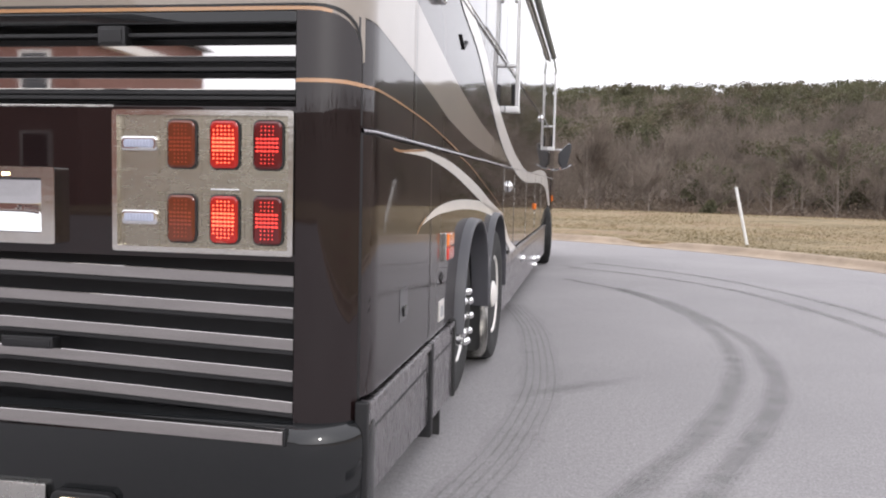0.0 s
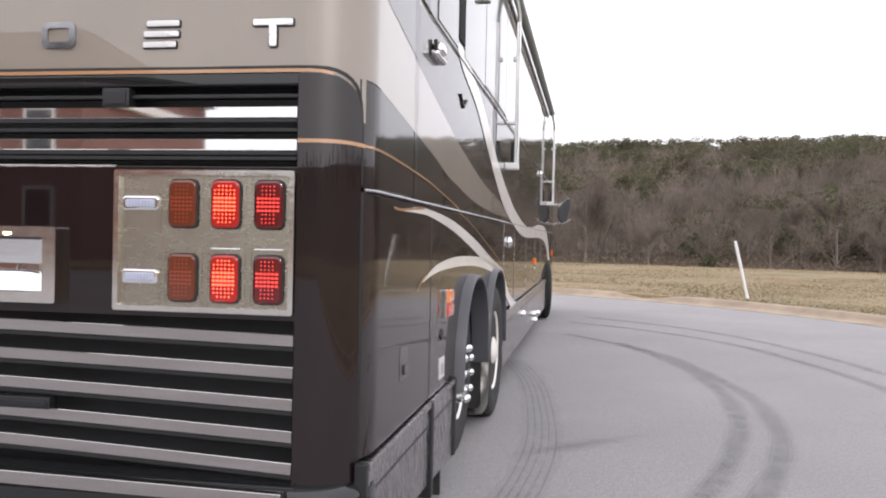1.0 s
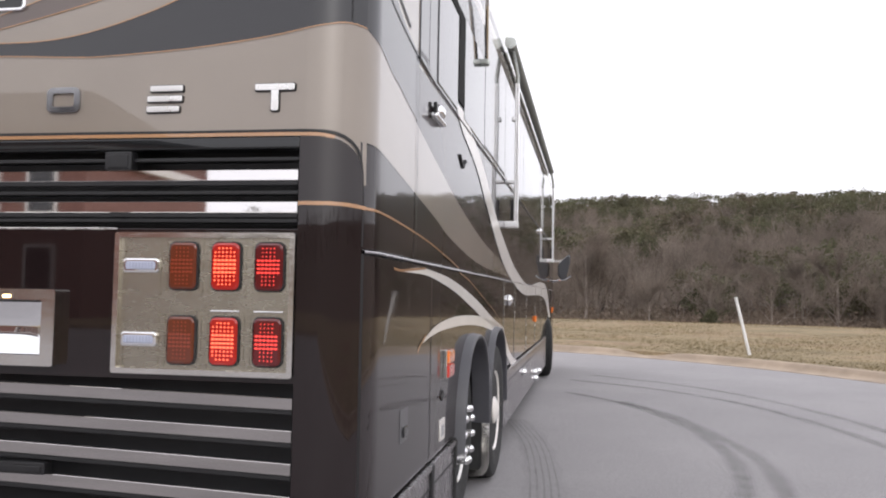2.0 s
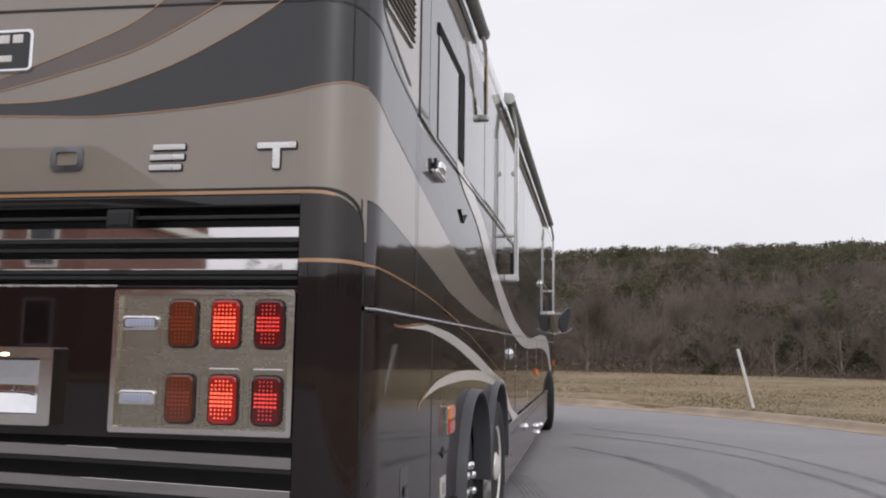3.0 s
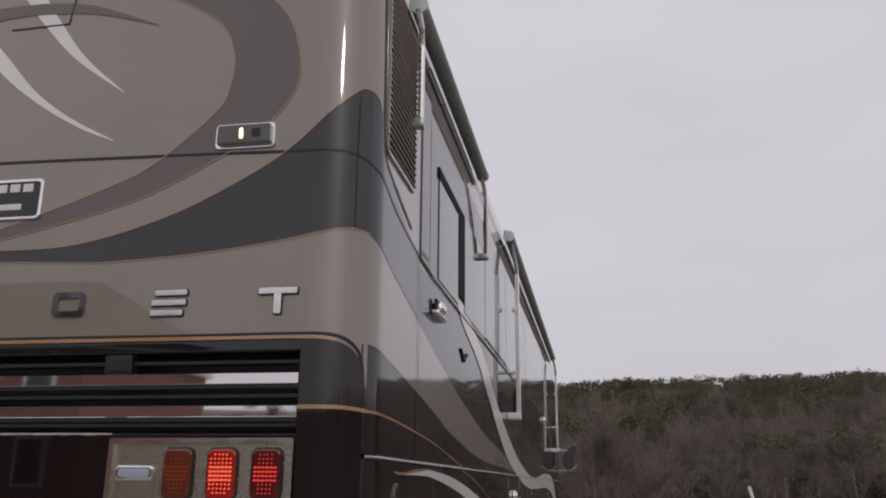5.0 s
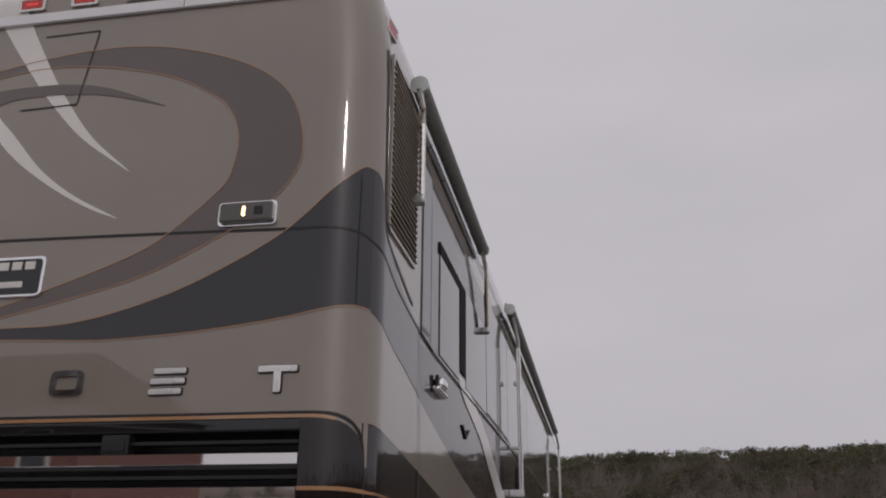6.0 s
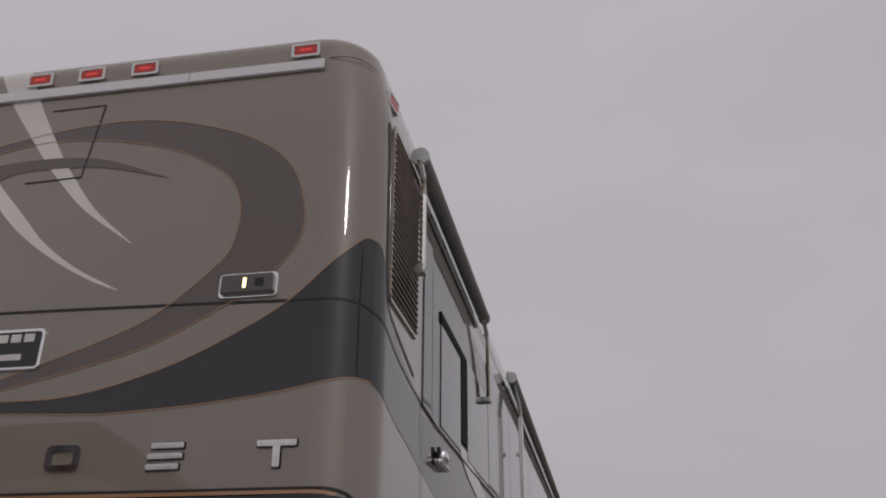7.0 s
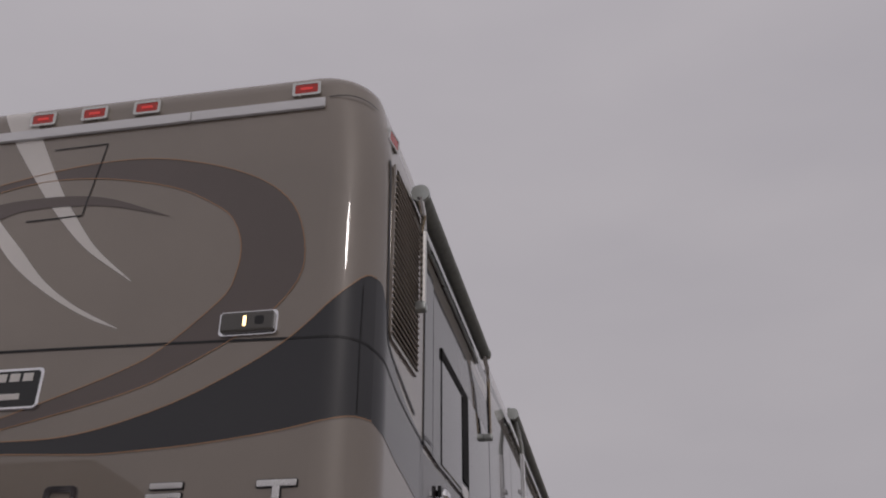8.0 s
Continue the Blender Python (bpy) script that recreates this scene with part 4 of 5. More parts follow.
BR_OUT = [(-2.7, 2.20), (-2.21, 2.297), (-1.74, 2.407), (-1.515, 2.493), (-1.238, 2.649), (-1.094, 2.795), (-1.062, 2.945), (-1.131, 3.157), (-1.33, 3.312), (-1.679, 3.423), (-2.03, 3.44), (-2.469, 3.376), (-2.8, 3.28)]
BR_IN = [(-2.7, 2.21), (-2.216, 2.34), (-1.75, 2.499), (-1.571, 2.595), (-1.378, 2.765), (-1.335, 2.85), (-1.322, 2.975), (-1.36, 3.09), (-1.44, 3.172), (-1.658, 3.286), (-2.016, 3.365), (-2.36, 3.36), (-2.8, 3.24)]
bm = bmesh.new()
ribbon(bm, BR_IN, BR_OUT, 90, 2)
cpart("mocha_swoosh", bm, BROWN, "painted mocha swoosh", smooth=60)
bm = bmesh.new()
ribbon(bm, [(-2.7, 3.08), (-2.426, 3.203), (-2.29, 3.239), (-2.03, 3.235), (-1.866, 3.209), (-1.646, 3.147)], [(-2.7, 3.22), (-2.445, 3.279), (-2.267, 3.292), (-2.089, 3.287), (-1.908, 3.253), (-1.646, 3.149)], 40, 2, 0.0030)
cpart("mocha_swoosh", bm, BROWN, "painted mocha swoosh", smooth=60)
W1L = [(-2.545, 3.77), (-2.436, 3.581), (-2.259, 3.334), (-2.137, 3.183), (-1.985, 3.027), (-1.765, 2.869)]
W1R = [(-2.395, 3.77), (-2.306, 3.585), (-2.158, 3.323), (-2.07, 3.194), (-1.944, 3.032), (-1.763, 2.871)]
bm = bmesh.new()
ribbon(bm, W1L, W1R, 60, 2, 0.0022)
cpart("silver_swoosh", bm, SILVER, "painted pale silver swoosh", smooth=60)
bm = bmesh.new()
ribbon(bm, [(-2.6, 3.36), (-2.398, 3.092), (-2.258, 2.948), (-2.076, 2.816), (-1.909, 2.722), (-1.787, 2.673)], [(-2.58, 3.42), (-2.428, 3.213), (-2.283, 3.055), (-2.146, 2.905), (-1.986, 2.784), (-1.785, 2.675)], 40, 2, 0.0022)
cpart("silver_swoosh", bm, SILVER, "painted pale silver swoosh", smooth=60)
bm = bmesh.new()
for line in (CH_UP, CH_LO, BR_OUT, BR_IN):
    stripe(bm, line, 0.0038, 90, 0.0034)
cpart("pinstripe", bm, ORANGE, "thin copper pinstripe", smooth=None)

# --- raised satin shapes where the maker's name stands, each on a dark back ---
EMBLEM = metal("satin_emblem", (0.80, 0.79, 0.77), 0.30, (1, 1, 1), 0.04)


def emblem(shapes, at):
    """Flat bars of one emblem: (width, height, x, z) about its middle."""
    bm = bmesh.new()
    for w, h, dx, dz in shapes:
        plate(bm, rounded(w, h, min(w, h) * 0.22), rear(at[0] + dx, at[1] + dz), 0.0085, 0.0015, 0.001)
    ob = cpart("emblem", bm, EMBLEM, "satin metal emblem bars", smooth=40)
    bm = bmesh.new()
    for w, h, dx, dz in shapes:
        plate(bm, rounded(w + 0.007, h + 0.007, min(w, h) * 0.3), rear(at[0] + dx + 0.001, at[1] + dz - 0.001), 0.0055)
    cpart("emblem_back", bm, BLACK, "", ob)


bm = bmesh.new()
ring_plate(bm, rounded(0.128, 0.090, 0.022), rounded(0.084, 0.048, 0.010), rear(-1.880, 2.045), 0.010)
cpart("emblem", bm, GREYCHROME, "dark chrome emblem ring", smooth=40)
emblem([(0.120, 0.020, 0.006, 0.036), (0.128, 0.020, 0.0, 0.0), (0.120, 0.020, -0.006, -0.036)], (-1.494, 2.041))
emblem([(0.140, 0.022, 0.0, 0.033), (0.026, 0.072, 0.0, -0.012)], (-1.093, 2.040))

# --- builder's badge, its lettering as plain bars ---
bm = bmesh.new()
plate(bm, rounded(0.42, 0.160, 0.02), rear(-2.255, 2.455), 0.010, 0.004, 0.002)
badge = cpart("badge", bm, CHROME, "black badge with a bright rim and pale bars")
bm = bmesh.new()
plate(bm, rounded(0.398, 0.138, 0.014), rear(-2.255, 2.455), 0.0135)
cpart("badge_face", bm, BLACKGLOSS, "", badge)
for x in (-2.105, -2.160, -2.215, -2.270, -2.325, -2.380):
    bm = bmesh.new()
    box(bm, (x - 0.021, YR - 0.0155, 2.482), (x + 0.021, YR - 0.012, 2.514), 0.001, 1)
    cpart("badge_bar", bm, SILVER, "", badge)
bm = bmesh.new()
box(bm, (-2.34, YR - 0.0155, 2.412), (-2.125, YR - 0.012, 2.436), 0.002, 1)
cpart("badge_bar", bm, SILVER, "", badge)

# --- high-mounted lamp ---
bm = bmesh.new()
ring_plate(bm, rounded(0.226, 0.094, 0.016), rounded(0.204, 0.074, 0.010), rear(-1.254, 2.655), 0.012)
hl = cpart("high_lamp", bm, CHROME, "chrome-rimmed lamp with a glowing filament")
bm = bmesh.new()
plate(bm, rounded(0.206, 0.078, 0.012), rear(-1.254, 2.655), 0.024, 0.010, 0.006)
cpart("lamp_lens", bm, SMOKE, "smoked lamp lens", hl)
bm = bmesh.new()
plate(bm, rounded(0.012, 0.040, 0.005), rear(-1.262, 2.657), 0.0312)
cpart("filament", bm, BULB, "", hl)
bm = bmesh.new()
plate(bm, rounded(0.035, 0.034, 0.008), rear(-1.205, 2.657), 0.0308)
cpart("reflector", bm, BLACK, "", hl)

# --- roof trim and clearance lamps ---
# bright moulding: the sky it mirrors is painted in as flat white
bm = bmesh.new()
for x0, x1 in ((-1.615, -1.025), (-2.53, -1.619), (LEFT + 0.22, -2.534)):
    box(bm, (x0, YR - 0.018, 3.600), (x1, YR, 3.648), 0.003, 1)
cpart("roof_trim", bm, plain("sky_tone_moulding", (0.82, 0.82, 0.83), 0.3, 0.04, 3, 0.0, 0.6), "half-round roof moulding, painted pale for its sky reflection", smooth=50)


def clearance(x, y, z, turn, lit=True):
    m = Matrix.Translation((x, y, z)) @ Matrix.Rotation(radians(turn), 4, "Z") @ Matrix.Rotation(radians(4), 4, "X")
    at = lambda a, b, o: m @ Vector((a, -o, b))
    bm = bmesh.new()
    ring_plate(bm, rounded(0.125, 0.064, 0.006, 1), rounded(0.100, 0.044, 0.004, 1), at, 0.018)
    cl = cpart("clearance_lamp", bm, SOFTSTEEL, "small red clearance lamp, lit")
    bm = bmesh.new()
    plate(bm, rounded(0.104, 0.048, 0.004), at, 0.013, 0.006, 0.004)
    cpart("lamp_lens", bm, RED_MARK, "", cl)
    if not lit:
        return
    bm = bmesh.new()
    plate(bm, rounded(0.052, 0.009, 0.003), at, 0.019)
    cpart("filament", bm, LED_MID, "", cl)


for x in (-1.110, -1.832, XM, 2 * XM + 1.832, 2 * XM + 1.110):
    clearance(x, YR + 0.002, 3.702, 0)
clearance(XS - 0.026, 2.93, 3.57, 84, False)

# ---- the coach's side ----


def side_panel(name, y0, y1, z0, z1, material, label="", depth=0.010):
    bm = bmesh.new()
    panel(bm, uy(y0), uy(y1), z0, z1, depth)
    return cpart(name, bm, material, label)


# upper side, between belt and window line
UPPER = 2.375
for y0, y1 in ((2.767, 3.505), (3.515, 5.78), (5.79, 9.0), (9.01, 12.5), (12.51, 15.5), (15.51, 16.9)):
    side_panel("side_panel", y0, y1, 1.53, UPPER if y0 > 3 else 1.9, ESPRESSO, "glossy espresso side panel", 0.0012)
bm = bmesh.new()
TA_UP = [(-0.86, 2.3), (-0.78, 2.296), (-0.7, 2.262), (-0.493, 2.207), (0.009, 2.108), (0.575, 2.002), (1.237, 1.891), (2.46, 1.745), (4.474, 1.62)]
TA_LO = [(-0.86, 1.905), (-0.78, 1.9), (-0.7, 1.893), (-0.493, 1.869), (-0.025, 1.811), (0.467, 1.747), (0.964, 1.678), (2.171, 1.591), (4.474, 1.55)]
ribbon(bm, TA_LO, TA_UP, 240, 8, lambda u: 0.0003 + 0.0017 * min(1.0, max(0.0, (u + 0.82) / 0.10)))
cpart("taupe_swoosh", bm, TAUPE, "painted taupe swoosh", smooth=60)
SI_L = [(0.957, 2.446), (1.232, 2.337), (1.89, 2.208), (2.444, 2.02), (3.392, 1.724), (4.335, 1.553), (6.011, 1.406), (8.9, 1.404), (10.6, 1.31), (11.6, 1.02)]
SI_R = [(1.287, 2.451), (1.621, 2.395), (2.262, 2.266), (3.029, 2.02), (3.992, 1.798), (5.041, 1.635), (6.66, 1.524), (9.1, 1.600), (10.9, 1.52), (12.3, 1.02)]
bm = bmesh.new()
ribbon(bm, SI_L, SI_R, 60, 3, 0.0055)
cpart("silver_swoosh", bm, SILVER, "painted pale silver swoosh", smooth=60)
bm = bmesh.new()
stripe(bm, [(-0.765, 1.671), (-0.391, 1.661), (0.26, 1.625), (0.8, 1.575), (1.2, 1.534)], 0.009, 40, 0.006)
cpart("pinstripe", bm, ORANGE, "thin copper pinstripe", smooth=None)

# belt moulding
bm = bmesh.new()
tube(bm, [skin(u, 1.522, 0.006) for u in np.r_[np.linspace(-0.766, -0.60, 8), np.linspace(0, 13.2, 10)]], 0.0055, 6)
cpart("belt_moulding", bm, BRUSHED, "thin bright belt moulding")


# lower side: engine door, fender, bays
engine_door = side_panel("engine_side_door", 2.784, 3.928, 0.600, 1.512, ESPRESSO, "glossy espresso engine side door", 0.004)
for u in (-0.772, uy(3.937)):
    bm = bmesh.new()
    stripe(bm, [(u, 0.6), (u, 1.0), (u, 1.515)], 0.016, 10, 0.0045)
    cpart("panel_seam", bm, BLACK, "", smooth=None)

# fender with a double wheel opening
TAGY, DRIVEY, FRONTY, HUBZ, TYR = 5.36, 6.56, 15.1, 0.515, 0.505
bm = bmesh.new()
ys = np.linspace(3.947, 7.3, 126)


def opening(y):
    """Height of the wheel opening's edge at y."""
    z = 0.0
    for yc, r in ((5.32, 0.60), (6.66, 0.60)):
        d = abs(y - yc)
        if d < r:
            z = max(z, 0.50 + 0.62 * (1 - (d / r) ** 2.5) ** 0.5)
    return z


rows = []
for y in ys:
    lo = max(0.600, opening(y))
    rows.append([bm.verts.new((XS + 0.003, y, lo + (1.512 - lo) * j / 5)) for j in range(6)] + [bm.verts.new((XS - 0.05, y, lo)), ])
for p, q in zip(rows, rows[1:]):
    for j in range(5):
        bm.faces.new((p[j], p[j + 1], q[j + 1], q[j]))
    bm.faces.new((p[0], q[0], q[6], p[6]))
fender = cpart("fender_panel", bm, ESPRESSO, "glossy espresso fender over the rear wheels", smooth=40)
GREYLIP = plain("grey_rubber_lip", (0.075, 0.075, 0.085), 0.45, 0.1, 6)
for yc, r, flare, mt in ((5.32, 0.60, 0.062, GREYLIP), (6.66, 0.60, 0.050, GREYLIP)):
    bm = bmesh.new()
    prev = None
    for k in range(41):
        t = -1 + 2 * k / 40
        y, z = yc + t * r * 0.995, 0.50 + 0.62 * (1 - abs(t) ** 2.5) ** 0.5
        n = Vector((0, y - yc, (z - 0.45) * 0.9)).normalized()
        sec = [bm.verts.new(Vector((XS + o, y, z)) + n * w) for o, w in ((-0.06, -0.010), (flare - 0.012, -0.013), (flare, -0.004), (flare, 0.008), (flare - 0.014, 0.017), (0.0, 0.024))]
        if prev:
            for i in range(5):
                bm.faces.new((prev[i], prev[i + 1], sec[i + 1], sec[i]))
        prev = sec
    cpart("wheel_arch_lip", bm, mt, "raised rubber wheel arch lip", fender, 50)

SWAU = [(-0.363, 1.471), (0.037, 1.497), (0.332, 1.495), (0.989, 1.462), (1.917, 1.361), (2.909, 1.215), (3.753, 1.111)]
SWAL = [(-0.363, 1.469), (0.037, 1.471), (0.359, 1.462), (0.989, 1.407), (1.621, 1.324), (2.355, 1.22), (3.281, 1.107)]
SWBU = [(0.166, 1.165), (0.359, 1.21), (0.629, 1.243), (1.22, 1.264), (2.23, 1.239), (3.399, 1.149)]
SWBL = [(0.169, 1.163), (0.413, 1.188), (0.738, 1.203), (1.446, 1.204), (2.241, 1.171), (3.281, 1.086)]
SWCL = [(3.40, 1.10), (3.62, 1.02), (4.05, 0.86), (4.55, 0.72)]
SWCU = [(3.75, 1.11), (3.98, 1.00), (4.45, 0.84), (5.20, 0.72)]
for lo, hi in ((SWAL, SWAU), (SWBL, SWBU), (SWCL, SWCU)):
    bm = bmesh.new()
    ribbon(bm, lo, hi, 50, 3, 0.0062)
    cpart("silver_swoosh", bm, SILVER, "painted pale silver swoosh", smooth=60)
bm = bmesh.new()
stripe(bm, [(1.22, 1.512), (1.70, 1.462), (2.55, 1.335), (3.1, 1.25), (3.55, 1.17)], 0.007, 40, 0.0058)
stripe(bm, [(-0.42, 1.478), (-0.3, 1.474), (-0.1, 1.484), (0.2, 1.499)], 0.010, 20, 0.0066)
stripe(bm, [(0.06, 1.13), (0.12, 1.16), (0.25, 1.195)], 0.012, 14, 0.0066)
cpart("pinstripe", bm, ORANGE, "thin copper pinstripe", smooth=None)
bays = [7.31, 8.35, 9.9, 11.5, 12.9, 14.2]
for y0, y1 in zip(bays, bays[1:]):
    side_panel("baggage_door", y0 + 0.006, y1 - 0.006, 0.75, 1.512, ESPRESSO, "glossy espresso baggage door", 0.003)
    # added bright strip that stands in for light caught along the door's edge
    bm = bmesh.new()
    box(bm, (XS + 0.003, y0 + 0.008, 0.76), (XS + 0.0075, y0 + 0.030, 1.505), 0.001, 1)
    cpart("edge_glint", bm, SOFTSTEEL, "steel strip added for light caught on a baggage door edge")
bm = bmesh.new()
rows = []
for y in np.linspace(14.21, 16.0, 61):
    d = abs(y - FRONTY)
    lo = max(0.62, 0.50 + 0.62 * (1 - (d / 0.63) ** 2.5) ** 0.5 if d < 0.63 else 0)
    rows.append([bm.verts.new((XS + 0.003, y, lo + (1.512 - lo) * j / 4)) for j in range(5)] + [bm.verts.new((XS - 0.05, y, lo))])
for p, q in zip(rows, rows[1:]):
    for j in range(4):
        bm.faces.new((p[j], p[j + 1], q[j + 1], q[j]))
    bm.faces.new((p[0], q[0], q[5], p[5]))
cpart("fender_panel", bm, ESPRESSO, "glossy espresso front fender", smooth=40)
side_panel("side_panel", 16.01, 16.9, 0.45, 1.512, ESPRESSO, "", 0.012)

# skirts of worn stainless steel
def skirt(y0, y1, z0a, z0b, z1):
    bm = bmesh.new()
    n = max(2, int((y1 - y0) / 0.15))
    rows = []
    for i in range(n + 1):
        y = y0 + (y1 - y0) * i / n
        lo = z0a + (z0b - z0a) * i / n
        rows.append([bm.verts.new((XS + o, y, z)) for o, z in ((-0.03, lo), (0.008, lo), (0.012, lo + 0.006), (0.014, z1 - 0.10), (0.014, z1 - 0.03), (0.006, z1 - 0.004), (-0.03, z1))])
    for p, q in zip(rows, rows[1:]):
        for j in range(6):
            bm.faces.new((p[j], p[j + 1], q[j + 1], q[j]))
    bm.faces.new(rows[0])
    bm.faces.new(rows[-1])
    ob = cpart("skirt_panel", bm, BRUSHED, "scuffed stainless steel skirt panel", smooth=30)
    bm = bmesh.new()
    box(bm, (XS - 0.02, y0, z1 + 0.002), (XS + 0.026, y1, z1 + 0.030), 0.004, 2)
    cpart("skirt_trim", bm, BRUSHED, "", ob)
    bm = bmesh.new()
    box(bm, (XS - 0.02, y0, z1 - 0.085), (XS + 0.017, y1, z1 - 0.073), 0.003)
    cpart("skirt_gasket", bm, BLACK, "", ob)
    return ob


skirt(2.79, 3.915, 0.245, 0.195, 0.560)
bm = bmesh.new()
box(bm, (XS - 0.026, 2.758, 0.20), (XS + 0.020, 2.789, 0.594), 0.006)
cpart("skirt_end", bm, BLACK, "black skirt end post")
skirt(3.975, 4.62, 0.185, 0.165, 0.560)
for y0, y1 in zip(bays, bays[1:]):
    skirt(y0 + 0.006, y1 - 0.006, 0.25, 0.25, 0.70)
bm = bmesh.new()
box(bm, (XS - 0.05, 3.917, 0.13), (XS + 0.030, 3.972, 0.59), 0.012)
cpart("skirt_hinge", bm, BLACK, "black skirt hinge post")
bm = bmesh.new()
box(bm, (XS - 0.03, 4.622, 0.16), (XS + 0.03, 4.65, 0.60), 0.015)
cpart("arch_guard", bm, RUBBER, "black rubber arch guard")
bm = bmesh.new()
box(bm, (XS - 0.34, 4.36, 0.015), (XS - 0.006, 4.38, 0.42), 0.006)
cpart("mud_flap", bm, RUBBER, "black rubber mud flap")
# flap with a bright edge between the two wheels
bm = bmesh.new()
box(bm, (XS - 0.34, 5.93, 0.15), (XS + 0.0, 5.945, 0.86), 0.006)
flap = cpart("mud_flap", bm, RUBBER, "black flap with a bright steel border")
bm = bmesh.new()
edge = [(0.066, 0.86), (0.066, 0.50), (0.066, 0.22), (0.054, 0.170), (0.030, 0.140), (-0.02, 0.125), (-0.34, 0.120)]
rows = []
for i, (dx, z) in enumerate(edge):
    ix, iz = (-0.05, 0.0) if i < 3 else ((-0.035, 0.035) if i < 5 else (0.0, 0.05))
    rows.append([bm.verts.new((XS - 0.010 + dx + (ix if k in (1, 2) else 0), 5.912 if k < 2 else 5.932, z + (iz if k in (1, 2) else 0))) for k in range(4)])
for p, q in zip(rows, rows[1:]):
    for k in range(4):
        bm.faces.new((p[k], p[(k + 1) % 4], q[(k + 1) % 4], q[k]))
cpart("flap_border", bm, STEEL, "", flap)


# wheels
def wheel(yc, nuts, x=XS + 0.012, steer=0.0):
    m = Matrix.Translation((x - 0.30, yc, HUBZ - 0.01)) @ Matrix.Rotation(radians(steer), 4, "Z") @ Matrix.Rotation(radians(90), 4, "Y")
    bm = bmesh.new()
    tread = [(0.30, 0.0), (0.44, 0.005), (0.487, 0.02), (0.503, 0.05)]
    for k in range(4):
        h = 0.06 + k * 0.05
        tread += [(TYR, h), (TYR, h + 0.034), (TYR - 0.012, h + 0.037), (TYR - 0.012, h + 0.047)]
    tread += [(0.500, 0.255), (0.484, 0.278), (0.44, 0.292), (0.37, 0.290), (0.315, 0.276), (0.295, 0.262)]
    lathe(bm, tread, m, 56)
    w = cpart("wheel", bm, RUBBER, "black coach tyre on a polished rim", smooth=30)
    bm = bmesh.new()
    lathe(bm, [(0.29, 0.05), (0.297, 0.26), (0.303, 0.272), (0.296, 0.276), (0.280, 0.262), (0.262, 0.205), (0.235, 0.19), (0.20, 0.195), (0.145, 0.235), (0.11, 0.24), (0.10, 0.275), (0.05, 0.30), (0.004, 0.305)], m, 48)
    rim = cpart("rim", bm, SOFTSTEEL if nuts else SILVER, "polished alloy rim", w, 40)
    if nuts:
        for k in range(10):
            bm = bmesh.new()
            a = radians(36 * k + 12)
            p = m @ Vector((0.168 * math.cos(a), 0.168 * math.sin(a), 0.25))
            lathe(bm, [(0.026, 0), (0.026, 0.03), (0.022, 0.055), (0.024, 0.066), (0.026, 0.08), (0.022, 0.094), (0.012, 0.102), (0.002, 0.104)], Matrix.Translation(p) @ Matrix.Rotation(radians(steer), 4, "Z") @ Matrix.Rotation(radians(90), 4, "Y"), 10)
            cpart("nut_cover", bm, CHROME, "", w, 40)


wheel(TAGY, True, XS - 0.045)
wheel(DRIVEY, False, XS + 0.05)
wheel(FRONTY, False, XS + 0.05, 9.0)
for yc in (TAGY, DRIVEY, FRONTY):
    wheel(yc, False, 2 * XM - XS + 0.30)

# small fittings of the lower side
bm = bmesh.new()
plate(bm, rounded(0.150, 0.135, 0.014), side(3.37, 0.853, XS + 0.003), 0.0025)
latch = cpart("door_latch", bm, CHARCOAL, "flush charcoal paddle latch", engine_door)
bm = bmesh.new()
plate(bm, rounded(0.075, 0.045, 0.01), side(3.39, 0.825, XS + 0.003), 0.006, 0.006, 0.004)
cpart("latch_paddle", bm, BLACKGLOSS, "", latch)
for z, mt, lab in ((1.062, AMBER, "amber"), (0.990, RED_MARK, "red")):
    bm = bmesh.new()
    box(bm, (XS, 4.30, z - 0.034), (XS + 0.034, 4.48, z + 0.034), 0.010)
    lamp = cpart("side_marker", bm, mt, lab + " side marker lamp")
    bm = bmesh.new()
    box(bm, (XS + 0.0, 4.288, z - 0.036), (XS + 0.024, 4.302, z + 0.036), 0.004)
    cpart("marker_rim", bm, SOFTSTEEL, "", lamp)
    bm = bmesh.new()
    box(bm, (XS + 0.01, 4.375, z - 0.033), (XS + 0.037, 4.388, z + 0.033), 0.004)
    cpart("marker_band", bm, SOFTSTEEL, "", lamp)
bm = bmesh.new()
plate(bm, rounded(0.14, 0.105, 0.006), side(4.28, 0.700, XS + 0.003), 0.005)
cpart("notice_label", bm, SILVER, "small pale notice label")
bm = bmesh.new()
plate(bm, rounded(0.075, 0.055, 0.006), side(4.28, 0.695, XS + 0.003), 0.007)
cpart("notice_bar", bm, plain("label_grey", (0.35, 0.35, 0.36), 0.5, 0.1))
bm = bmesh.new()
plate(bm, [(0.05, 0), (0, 0.028), (-0.05, 0), (0, -0.028)], side(4.26, 0.873, XS + 0.003), 0.006)
cpart("diamond_mark", bm, BLACK, "small black diamond mark")
for y, z in ((7.72, 1.345), (12.3, 2.33)):
    bm = bmesh.new()
    lathe(bm, [(0.050, 0), (0.050, 0.008), (0.040, 0.022), (0.022, 0.034), (0.003, 0.038)], Matrix.Translation((XS + 0.008, y, z)) @ Matrix.Rotation(radians(90), 4, "Y"), 18)
    cpart("marker_dome", bm, CHROME, "chrome marker dome", smooth=50)
